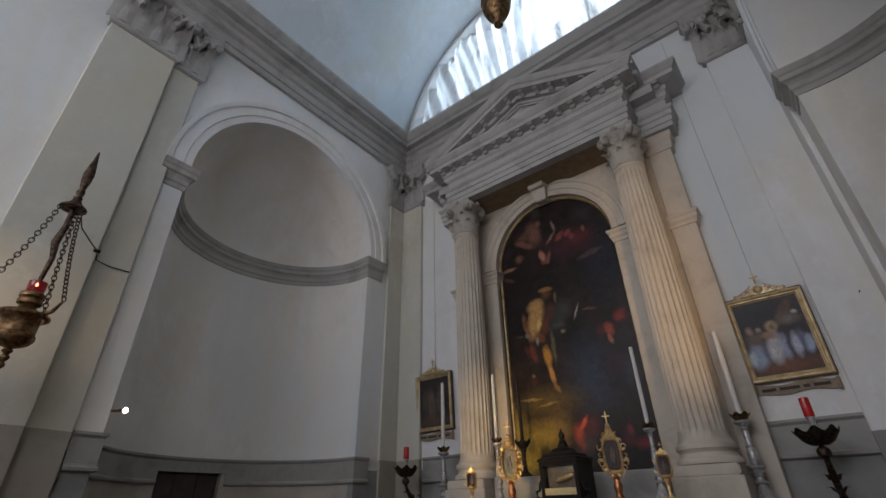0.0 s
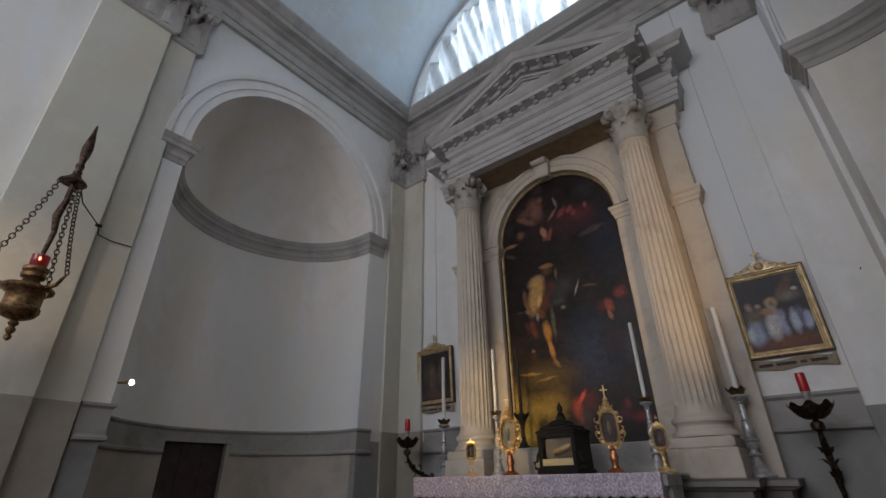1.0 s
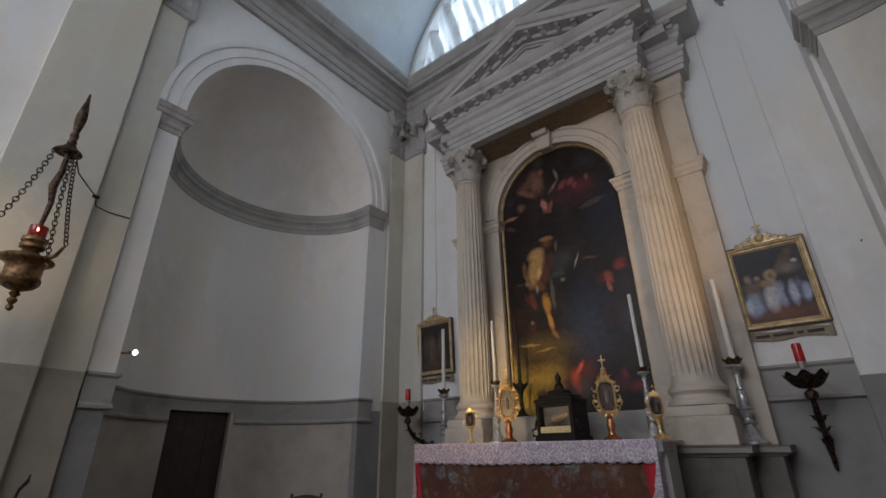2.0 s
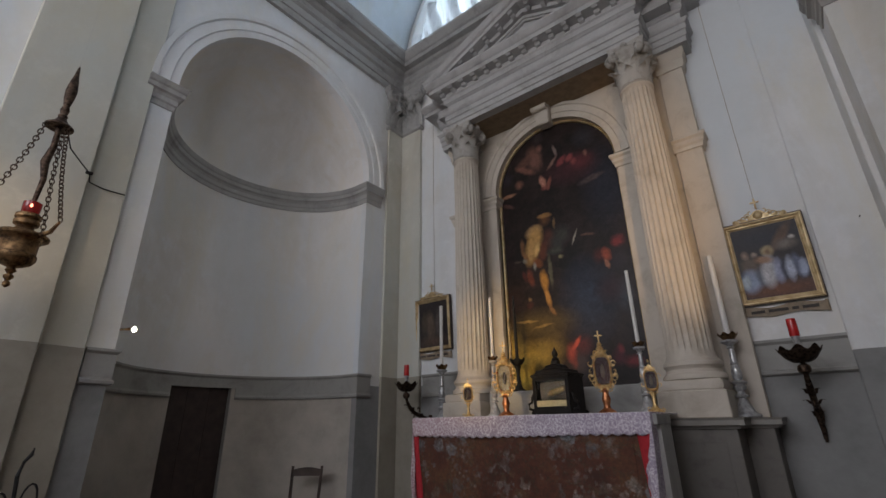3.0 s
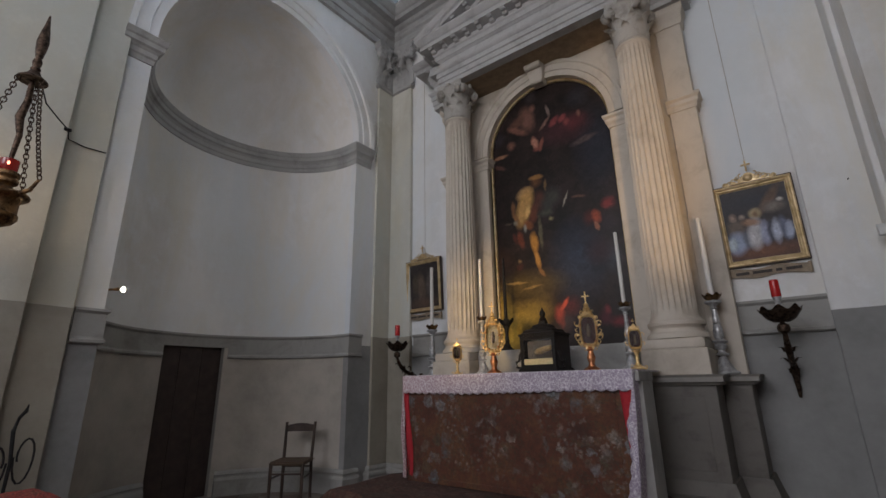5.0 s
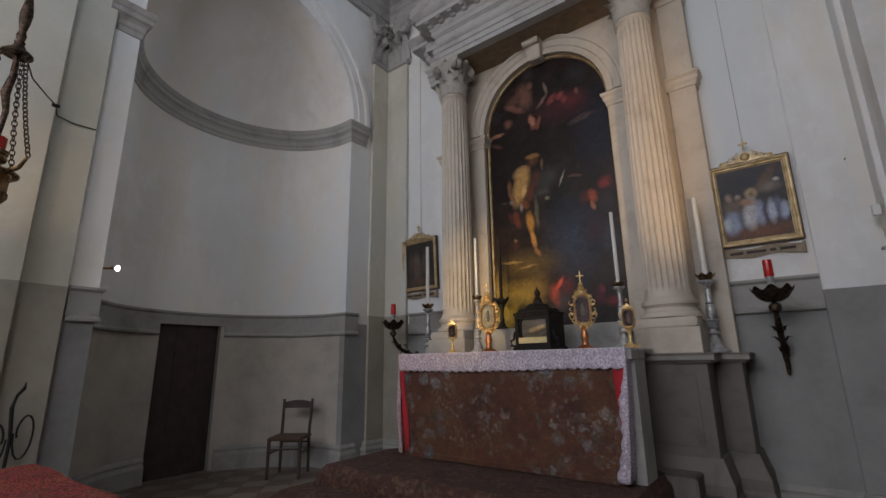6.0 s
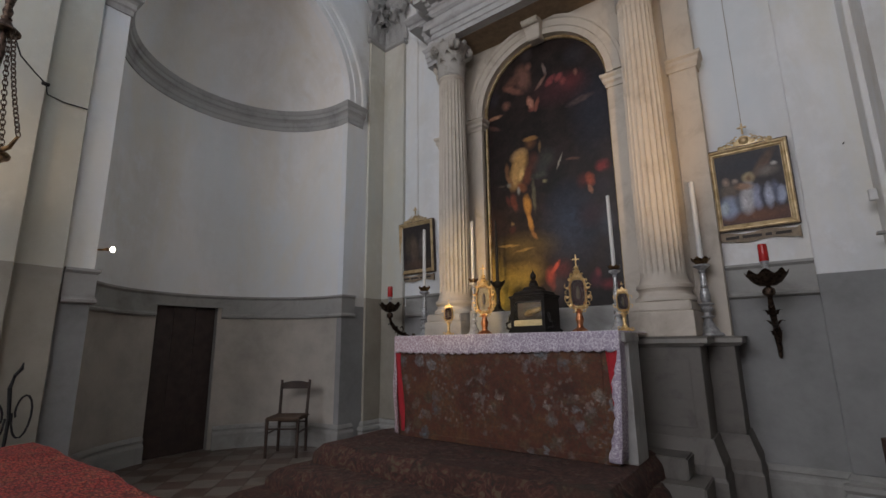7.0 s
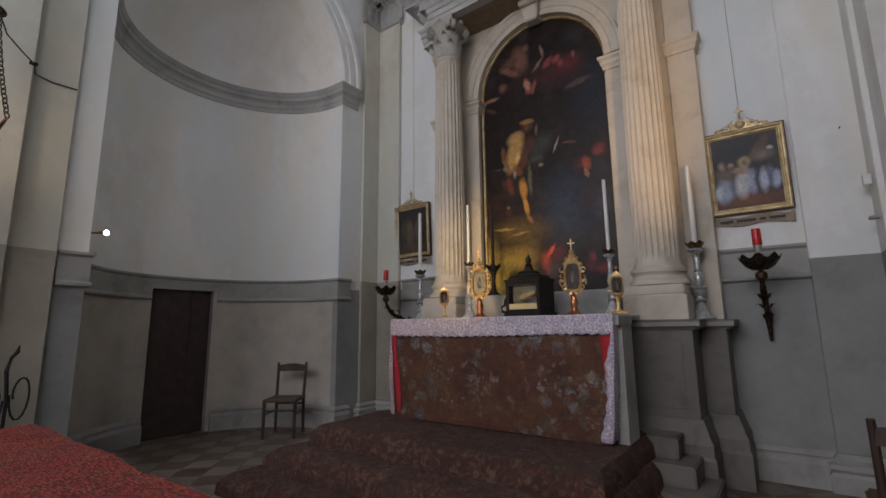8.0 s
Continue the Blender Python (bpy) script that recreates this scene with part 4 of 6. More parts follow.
art.patch(-0.19, 5.36, 0.05, 0.06, (0.271, 0.128, 0.096), 0.85)
art.stroke(0.03, 5.32, 0.07, 5.13, 0.024, (0.246, 0.180, 0.154), 0.90)
art.stroke(0.07, 5.13, -0.09, 4.96, 0.024, (0.269, 0.154, 0.116), 0.90)
art.stroke(-0.38, 5.26, -0.56, 5.14, 0.081, (0.139, 0.065, 0.047), 0.90)
art.stroke(-0.59, 5.16, -0.31, 4.98, 0.049, (0.238, 0.104, 0.074), 0.90)
art.patch(-0.78, 5.04, 0.11, 0.12, (0.039, 0.032, 0.039), 0.85)
art.patch(-0.57, 4.87, 0.07, 0.07, (0.251, 0.115, 0.080), 0.85)
art.stroke(-0.88, 4.73, -0.66, 4.74, 0.030, (0.393, 0.197, 0.116), 0.90)
art.stroke(-0.86, 4.61, -0.70, 4.53, 0.035, (0.123, 0.059, 0.047), 0.90)
art.stroke(-0.21, 4.87, -0.16, 4.70, 0.046, (0.531, 0.238, 0.162), 0.90)
art.stroke(-0.06, 4.82, -0.11, 4.65, 0.032, (0.352, 0.123, 0.086), 0.90)
art.patch(-0.17, 4.68, 0.05, 0.04, (0.261, 0.076, 0.057), 0.85)
# tall pale form
art.stroke(-0.27, 3.83, -0.31, 3.62, 0.073, (0.160, 0.051, 0.026), 0.90)
art.stroke(-0.19, 3.99, -0.17, 3.77, 0.086, (0.120, 0.044, 0.029), 0.90)
art.stroke(-0.49, 4.03, -0.32, 4.08, 0.081, (0.563, 0.334, 0.153), 0.90)
art.stroke(-0.36, 4.06, -0.42, 3.83, 0.113, (0.601, 0.334, 0.105), 0.90)
art.stroke(-0.41, 3.91, -0.50, 3.62, 0.104, (0.616, 0.345, 0.114), 0.90)
art.stroke(-0.35, 3.85, -0.40, 3.70, 0.034, (0.900, 0.563, 0.207), 0.90)
art.patch(-0.22, 4.19, 0.08, 0.09, (0.175, 0.076, 0.029), 0.85)
art.stroke(-0.31, 4.26, -0.12, 4.24, 0.035, (0.404, 0.207, 0.068), 0.90)
art.stroke(-0.08, 4.17, -0.08, 4.01, 0.022, (0.242, 0.146, 0.064), 0.90)
art.stroke(-0.60, 3.96, -0.60, 3.78, 0.036, (0.242, 0.114, 0.051), 0.90)
art.stroke(-0.61, 3.79, -0.52, 3.62, 0.036, (0.281, 0.135, 0.057), 0.90)
art.stroke(-0.42, 3.61, -0.34, 3.53, 0.057, (0.270, 0.091, 0.031), 0.90)
art.patch(-0.58, 3.64, 0.04, 0.04, (0.286, 0.259, 0.201), 0.85)
art.patch(-0.43, 3.53, 0.03, 0.06, (0.379, 0.379, 0.326), 0.85)
art.stroke(-0.53, 3.48, -0.49, 3.28, 0.049, (0.211, 0.058, 0.029), 0.90)
art.stroke(-0.62, 3.48, -0.58, 3.35, 0.029, (0.105, 0.031, 0.022), 0.90)
art.stroke(-0.32, 3.42, -0.30, 3.19, 0.057, (0.616, 0.291, 0.058), 0.90)
art.stroke(-0.30, 3.20, -0.25, 2.93, 0.034, (0.571, 0.281, 0.068), 0.90)
art.stroke(-0.26, 2.92, -0.20, 2.82, 0.026, (0.281, 0.139, 0.048), 0.90)
art.patch(-0.55, 3.07, 0.03, 0.03, (0.286, 0.186, 0.081), 0.85)
art.patch(-0.55, 2.99, 0.05, 0.05, (0.099, 0.032, 0.024), 0.85)
art.stroke(-0.75, 3.65, -0.64, 3.65, 0.021, (0.082, 0.058, 0.040), 0.90)
# grey-green form beside it and a thin blade
art.patch(0.00, 3.91, 0.13, 0.14, (0.076, 0.071, 0.059), 0.85)
art.patch(-0.09, 3.80, 0.11, 0.11, (0.059, 0.059, 0.053), 0.85)
art.patch(-0.11, 3.69, 0.12, 0.06, (0.090, 0.090, 0.068), 0.85)
art.stroke(-0.21, 3.64, -0.20, 3.21, 0.031, (0.153, 0.135, 0.079), 0.90)
art.patch(-0.04, 3.59, 0.04, 0.03, (0.336, 0.286, 0.133), 0.85)
art.stroke(0.23, 3.91, 0.15, 3.72, 0.014, (0.469, 0.404, 0.312), 0.90)
art.stroke(0.28, 3.82, 0.45, 3.79, 0.022, (0.176, 0.082, 0.058), 0.90)
# red and dusky forms on the other side
art.patch(0.74, 3.62, 0.09, 0.08, (0.225, 0.037, 0.042), 0.85)
art.patch(0.72, 3.60, 0.06, 0.05, (0.286, 0.049, 0.049), 0.85)
art.patch(0.70, 3.36, 0.16, 0.18, (0.032, 0.024, 0.029), 0.85)
art.patch(0.48, 3.48, 0.08, 0.10, (0.127, 0.029, 0.022), 0.85)
art.stroke(0.56, 3.53, 0.59, 3.42, 0.057, (0.404, 0.086, 0.043), 0.90)
art.stroke(0.56, 3.40, 0.58, 3.30, 0.031, (0.404, 0.168, 0.098), 0.90)
art.patch(0.72, 2.92, 0.10, 0.19, (0.048, 0.053, 0.071), 0.85)
art.patch(0.56, 3.02, 0.18, 0.17, (0.048, 0.021, 0.026), 0.85)
art.patch(0.13, 2.38, 0.13, 0.12, (0.110, 0.026, 0.029), 0.85)
art.stroke(-0.02, 2.32, 0.10, 2.48, 0.026, (0.563, 0.098, 0.058), 0.90)
art.patch(-0.03, 2.29, 0.07, 0.12, (0.379, 0.068, 0.049), 0.85)
art.patch(-0.00, 2.17, 0.04, 0.07, (0.186, 0.048, 0.040), 0.85)
art.patch(0.58, 2.28, 0.04, 0.06, (0.242, 0.042, 0.049), 0.85)
art.patch(0.71, 2.13, 0.11, 0.07, (0.217, 0.033, 0.040), 0.85)
art.patch(0.55, 2.19, 0.08, 0.10, (0.110, 0.026, 0.037), 0.85)
art.patch(0.54, 1.97, 0.23, 0.12, (0.019, 0.016, 0.016), 0.85)
M_ALTARPIECE = art.done(0.36)

STATION = [(0.3, (0.03, 0.026, 0.028)), (0.6, (0.06, 0.05, 0.048)), (0.75, (0.09, 0.07, 0.06))]
art = Art("station_painting_pale_shapes", STATION, 0.045)
art.patch(0.0, 0.24, 0.34, 0.12, (0.027, 0.030, 0.041))
art.patch(0.0, -0.31, 0.40, 0.09, (0.216, 0.088, 0.047))
art.stroke(0.04, 0.10, 0.22, 0.34, 0.047, (0.141, 0.081, 0.054))
art.stroke(-0.20, 0.02, -0.17, -0.10, 0.082, (0.173, 0.130, 0.097))
art.stroke(-0.20, -0.12, -0.22, -0.26, 0.087, (0.367, 0.432, 0.594))
art.stroke(-0.24, -0.14, -0.26, -0.25, 0.037, (0.594, 0.670, 0.720))
art.stroke(-0.12, -0.08, -0.10, -0.24, 0.047, (0.130, 0.141, 0.173))
art.stroke(-0.02, 0.02, -0.05, -0.24, 0.067, (0.670, 0.648, 0.670))
art.stroke(0.05, -0.02, 0.04, -0.22, 0.047, (0.389, 0.410, 0.562))
art.stroke(0.10, -0.02, 0.09, -0.20, 0.034, (0.054, 0.059, 0.086))
art.stroke(0.15, -0.01, 0.14, -0.22, 0.042, (0.540, 0.573, 0.713))
art.stroke(0.20, 0.00, 0.22, -0.20, 0.040, (0.162, 0.184, 0.270))
art.stroke(0.25, -0.05, 0.24, -0.20, 0.034, (0.454, 0.507, 0.670))
art.patch(-0.01, 0.10, 0.055, 0.055, (0.675, 0.513, 0.270))
art.patch(-0.01, 0.09, 0.030, 0.040, (0.162, 0.081, 0.047))
art.stroke(-0.12, 0.02, 0.0, 0.0, 0.037, (0.389, 0.216, 0.130))
art.patch(-0.21, 0.09, 0.035, 0.045, (0.405, 0.270, 0.203))
art.patch(-0.13, 0.08, 0.03, 0.03, (0.432, 0.324, 0.257))
art.patch(0.15, 0.14, 0.10, 0.06, (0.230, 0.189, 0.155))
art.patch(0.22, 0.20, 0.030, 0.022, (0.567, 0.513, 0.459))
M_STATION_R = art.done(0.42)
art = Art("station_painting_dark_shapes", STATION, 0.04)
art.patch(0.0, -0.28, 0.30, 0.10, (0.12, 0.08, 0.06))
art.stroke(-0.08, 0.16, -0.04, -0.18, 0.09, (0.16, 0.12, 0.09))
art.stroke(0.14, 0.20, 0.10, -0.14, 0.07, (0.13, 0.11, 0.10))
art.stroke(-0.18, 0.18, -0.18, -0.10, 0.06, (0.10, 0.08, 0.06))
M_STATION_L = art.done(0.42)

# ---- lunette window: curtain in folds, glazing bars ----
win = thing("lunette_window", "half-round lunette window with dark iron glazing bars", "window", (0, 0.30, TOPZ - 0.1))
WR = VR - 0.10
frame_bm = ring_band([(WR - 0.07, -0.03), (WR - 0.07, 0.03), (WR + 0.0, 0.03), (WR + 0.0, -0.03)], 0.0, 40)
part("window_frame", frame_bm, M_IRON, win)
part("window_sill", box(-WR, WR, -0.28, 0.2, 0.02, 0.10, 0.01), M_TRIM, win)
for x in (-1.95, -0.98, 0.0, 0.98, 1.95):
    part("glazing_bar", box(x - 0.02, x + 0.02, -0.02, 0.02, 0.1, math.sqrt(WR * WR - x * x) - 0.05), M_IRON, win)
bm = bmesh.new()
bm.faces.new([bm.verts.new((x, 0.06, z)) for x, z in arc(0, 0.1, WR - 0.03, 180, 0, 40)])
pane = part("pane", bm, M_GLASS, win)
pane.visible_shadow = False

a = Mat("sheer_white_curtain")
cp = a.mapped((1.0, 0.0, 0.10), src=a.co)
upright = a.noise(5.5, 5, 0.65, cp, 0.35)
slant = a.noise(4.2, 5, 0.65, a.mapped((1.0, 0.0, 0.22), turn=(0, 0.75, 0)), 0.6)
# fold darkness put into the translucent colour as noise streaks, apart from the mesh folds
fold_tone = a.math("ADD", a.math("MULTIPLY", upright, 0.45), a.math("MULTIPLY", slant, 0.55))
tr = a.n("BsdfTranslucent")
a.l(a.ramp(fold_tone, [(0.34, (0.09, 0.060, 0.048)), (0.40, (0.24, 0.22, 0.22)), (0.455, (0.56, 0.57, 0.59)), (0.56, (0.80, 0.82, 0.84))]), tr.inputs["Color"])
df = a.n("BsdfDiffuse")
df.inputs["Color"].default_value = (0.72, 0.72, 0.72, 1)
mx = a.n("MixShader")
mx.inputs[0].default_value = 0.30
a.l(tr.outputs[0], mx.inputs[1])
a.l(df.outputs[0], mx.inputs[2])
a.l(mx.outputs[0], a.t.nodes["Material Output"].inputs["Surface"])
M_CURTAIN = a.m
bm = bmesh.new()
nx, nz = 220, 36
grid = []
for j in range(nz + 1):
    v = j / nz
    row = []
    for i in range(nx + 1):
        x0 = (2 * i / nx - 1) * (WR - 0.04)
        zt = math.sqrt(max(0.0, (WR - 0.04) ** 2 - x0 * x0))
        z = v * zt
        lean = x0 + 0.35 * (1 - v) * math.sin(x0 * 1.4 + 0.4)
        fold = 0.085 * math.sin(lean * 13 + 1.6 * math.sin(lean * 3.1 + 2 * v)) + 0.04 * math.sin(lean * 31 + 2 * math.sin(v * 3 + x0))
        fold += 0.10 * noise.noise((x0 * 2.2, v * 2.6, 0.7)) + 0.14 * math.sin(z * 7 - x0 * 9.0 + 2.5 * noise.noise((x0, z, 9.0))) * max(0.0, noise.noise((x0 * 0.9, z * 0.8, 4.0)) + 0.1)
        row.append(bm.verts.new((x0, fold * (0.5 + 0.5 * v), z)))
    grid.append(row)
for j in range(nz):
    for i in range(nx):
        bm.faces.new((grid[j][i], grid[j][i + 1], grid[j + 1][i + 1], grid[j + 1][i]))
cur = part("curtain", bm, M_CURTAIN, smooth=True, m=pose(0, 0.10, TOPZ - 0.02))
tagged(cur, "sheer white curtain hanging in folds before the lunette window", "curtain")

# added frames and panes out of view, one behind each side fill lamp
for name, sd, wy, wz in (("fill_window_east", 1, -7.7, 5.0), ("fill_window_west", -1, -9.6, 5.4)):
    win2 = thing(name, "added window frame and pane, out of view, behind a fill lamp", "window", (sd * XW, wy, wz), rz=0 if sd > 0 else 180)
    tagged(win2, kind="structure")
    for z0, z1, y0, y1 in ((-1.45, -1.3, -1.45, 1.45), (1.3, 1.45, -1.45, 1.45), (-1.3, 1.3, -1.45, -1.3), (-1.3, 1.3, 1.3, 1.45)):
        part("window_frame", box(-0.08, 0.0, y0, y1, z0, z1), M_TRIM, win2)
    part("pane", box(-0.03, -0.02, -1.3, 1.3, -1.3, 1.3), M_GLASS, win2)

# ---- niche door ----
door = thing("door_1", "dark brown wooden door in the niche wall, closed", "door", (-4.735, -2.43, 0))
tagged(door, kind="structure")
part("leaf", box(-0.05, 0.0, -0.46, 0.46, 0, 2.06, 0.004), M_DOOR, door)
for y0 in (-0.455, -0.15, 0.155):
    part("board", box(-0.002, 0.010, y0, y0 + 0.298, 0.01, 2.05, 0.004), M_DOOR, door)
for y0 in (-0.52, 0.44):
    part("jamb", box(-0.08, 0.085, y0, y0 + 0.08, 0, 2.06), M_DADO, door)

# ---- altar painting, gold slip ----
ap = thing("altar_painting", "tall dark arched oil painting in a thin gilt slip frame", "painting", (XA + XC, -0.03, 0))
bm = bmesh.new()
poly = [(-0.91, 1.70)] + arc(0, AZ, 0.91, 180, 0, 40) + [(0.91, 1.70)]
part("canvas", prism(poly, 0.0, 0.02), M_ALTARPIECE, ap)
part("slip_arch", ring_band([(0.885, -0.03), (0.90, -0.045), (0.918, -0.03), (0.918, 0.0), (0.885, 0.0)], AZ), M_GILTWOOD, ap)
for s in (-1, 1):
    part("slip_side", box(s * 0.885, s * 0.918, -0.04, 0.0, 1.9, AZ, 0.006), M_GILTWOOD, ap)
part("slip_foot", box(-0.918, 0.918, -0.04, 0.0, 1.835, 1.865, 0.006), M_GILTWOOD, ap)
tagged(part("altar_shelf", box(-0.91, 0.91, -0.62, -0.105, LZ, 1.835, 0.01), M_ALTAR, m=pose(XA + XC, 0, 0)), "grey stone shelf at the back of the altar", "shelf", kind="structure")

# ---- steps with carpet ----


def soft_slab(x0, x1, y0, y1, z0, z1, seed):
    """A carpeted step: rounded edges, slightly uneven top."""
    bm = bmesh.new()
    nx, ny = 60, 24
    r = 0.06
    top = []
    for j in range(ny + 1):
        row = []
        for i in range(nx + 1):
            x = x0 + (x1 - x0) * i / nx
            y = y0 + (y1 - y0) * j / ny
            d = min(x - x0, x1 - x, y - y0)
            z = z1 - r * max(0.0, 1 - d / r) ** 2
            z += 0.012 * noise.noise((x * 2.1, y * 2.1, seed)) + 0.006 * noise.noise((x * 6, y * 6, seed + 3))
            row.append(bm.verts.new((x + 0.02 * noise.noise((y * 3, 1.0, seed)), y + 0.03 * noise.noise((x * 2.2, 2.0, seed)), z)))
        top.append(row)
    for j in range(ny):
        for i in range(nx):
            bm.faces.new((top[j][i], top[j][i + 1], top[j + 1][i + 1], top[j + 1][i]))
    rim = top[0] + [r_[-1] for r_ in top[1:]] + top[-1][-2::-1] + [r_[0] for r_ in top[-2:0:-1]]
    prev_ring = rim
    for zz, out in ((z0 + (z1 - z0) * 0.5, 0.012), (z0, 0.02)):
        cxm, cym = (x0 + x1) / 2, (y0 + y1) / 2
        ring = [bm.verts.new((v.co.x + out * (1 if v.co.x > cxm else -1) * (abs(v.co.x - cxm) > (x1 - x0) / 2 - 0.05), v.co.y - out * (v.co.y < y0 + 0.06), zz)) for v in rim]
        for k in range(len(rim)):
            bm.faces.new((prev_ring[k], prev_ring[(k + 1) % len(rim)], ring[(k + 1) % len(rim)], ring[k]))
        prev_ring = ring
    bm.faces.new(prev_ring)
    return bm


steps = thing("altar_steps", "three altar steps covered with a dark red floral carpet", "steps", (0, 0, 0))
part("lower_step", soft_slab(-1.92, 1.46, -3.22, -0.85, 0.0, 0.17, 1), M_CARPET, steps, smooth=True)
part("middle_step", soft_slab(-1.74, 1.38, -2.88, -0.86, 0.15, 0.34, 2), M_CARPET, steps, smooth=True)
part("platform", soft_slab(-1.58, 1.29, -2.48, -0.83, 0.32, 0.51, 3), M_CARPET, steps, smooth=True)
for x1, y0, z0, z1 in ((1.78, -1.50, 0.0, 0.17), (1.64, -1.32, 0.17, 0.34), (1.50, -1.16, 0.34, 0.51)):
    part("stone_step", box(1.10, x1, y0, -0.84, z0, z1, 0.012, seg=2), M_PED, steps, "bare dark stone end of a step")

# ---- altar cloths ----
frontal = thing("altar_frontal", "brown-red brocade altar frontal with faded flowers", "altar frontal", (0, -1.70, 0.515))
part("panel", box(-1.07, 1.05, -0.012, 0.01, 0, 0.985, 0.004), M_BROCADE, frontal)
for x0, x1 in ((-1.15, -1.07), (1.05, 1.13)):
    part("side_band", box(x0, x1, -0.015, 0.01, 0, 0.985, 0.005), M_BROCADE, frontal)
part("lower_band", box(-1.15, 1.13, -0.018, -0.012, 0.0, 0.05, 0.002), M_BROCADE, frontal)
cloth = thing("altar_cloth", "white lace altar cloth over a red lining with a scalloped edge", "altar cloth", (0, 0, 1.53))


def hanging(pts, drop, scallop, depth_fn, n_rows=8, back=0.0):
    """Cloth that hangs from a plan line, its lower edge in small scallops."""
    bm = bmesh.new()
    rows_c = []
    for j in range(n_rows + 1):
        v = j / n_rows
        row = []
        for k, (x, y, u) in enumerate(pts):
            d = drop(u) + 0.016 * abs(math.sin(u * math.pi / scallop))
            ox, oy = depth_fn(u, v)
            row.append(bm.verts.new((x + ox, y + oy, -d * v)))
        rows_c.append(row)
    for a_, b_ in zip(rows_c, rows_c[1:]):
        for k in range(len(pts) - 1):
            bm.faces.new((a_[k], a_[k + 1], b_[k + 1], b_[k]))
    return bm


def solid(ob, t):
    md = ob.modifiers.new("thickness", "SOLIDIFY")
    md.thickness = t
    return ob


part("top", box(-1.205, 1.205, -1.735, -0.83, 0.002, 0.014, 0.004), M_LINEN, cloth)
N = 240
fp = [(-1.21 + 2.42 * k / N, -1.737, 2.42 * k / N) for k in range(N + 1)]
solid(part("lace_front", hanging(fp, lambda u: 0.165 + 0.012 * math.sin(u * 2.1), 0.092, lambda u, v: (0, -0.012 * v * math.sin(u * 9.0))), M_LACE, cloth, smooth=True, m=pose(0, 0, 0.012)), 0.004)
for s in (-1, 1):
    sp = [(s * 1.213, -1.737 + 0.38 * k / 40, 0.38 * k / 40) for k in range(41)]
    solid(part("lace_side", hanging(sp, lambda u: 0.99 - 0.03 * u, 0.09, lambda u, v: (s * (-0.05 * v ** 2 * (1 - u) - 0.012 * v * math.sin(u * 16)), 0.02 * v * math.sin(v * 9) - 0.05 * v * max(0.0, 1 - 3 * u))), M_LACE, cloth, smooth=True, m=pose(0, 0, 0.012)), 0.004)
    # the lining shows as a wedge between frontal and lace
    w0, zl = (0.125, 0.62) if s > 0 else (0.075, 0.95)
    bm = bmesh.new()
    cols = []
    for j in range(13):
        v = j / 12
        w = w0 * (1 - 0.72 * v) if s > 0 else w0 * (1 - 0.25 * math.sin(v * 6))
        cols.append([bm.verts.new((s * (1.205 - 0.045 * v - w * (1 - u)), -1.722 - 0.012 * u * math.sin(v * 5), -0.02 - zl * v)) for u in (0.0, 0.5, 1.0)])
    for c0, c1 in zip(cols, cols[1:]):
        for k in range(2):
            bm.faces.new((c0[k], c0[k + 1], c1[k + 1], c1[k]))
    solid(part("red_lining", bm, M_REDCLOTH, cloth, "bright red cloth lining", True), 0.004)
    # front edge of the side lace, turned forward and scalloped
    bm = bmesh.new()
    cols = []
    for j in range(49):
        v = j / 48
        w = 0.055 + 0.035 * v + 0.014 * abs(math.sin(v * math.pi * 9)) + 0.02 * math.sin(v * 7)
        if v < 0.42:
            w *= 0.15 + 0.85 * (v / 0.42) ** 2
        if s < 0:
            w *= 0.55 - 0.30 * v
        cols.append([bm.verts.new((s * (1.213 - 0.05 * v * v - w * (1 - u)), -1.742 - 0.02 * math.sin(u * 3) * v, -0.99 * v)) for u in (0.0, 0.5, 1.0)])
    for c0, c1 in zip(cols, cols[1:]):
        for k in range(2):
            bm.faces.new((c0[k], c0[k + 1], c1[k + 1], c1[k]))
    solid(part("lace_edge", bm, M_LACE, cloth, smooth=True), 0.004)

# ---- things on the altar ----
TOP = 1.546


def cross_bm(w, h, t, bm=None, z=0.0):
    bm = box(-t / 2, t / 2, -t / 2, t / 2, z, z + h, t * 0.25, bm)
    return box(-w / 2, w / 2, -t / 2, t / 2, z + h * 0.55, z + h * 0.55 + t, t * 0.25, bm)


def knobs(places, r):
    bm = bmesh.new()
    for q in places:
        bmesh.ops.create_icosphere(bm, subdivisions=2, radius=r * (0.8 + 0.4 * random.random()), matrix=Matrix.Translation(q))
    return bm


def scroll_leaf(r):
    """A small C-shaped gilt scroll."""
    return tube([(r * 0.2 + r * math.cos(a_) * (1 - 0.05 * k), 0, r * math.sin(a_) * (1 - 0.05 * k)) for k, a_ in enumerate([0.35 * j - 1.2 for j in range(13)])], [r * (0.13 + 0.09 * math.sin(math.pi * j / 12)) for j in range(13)], 6)


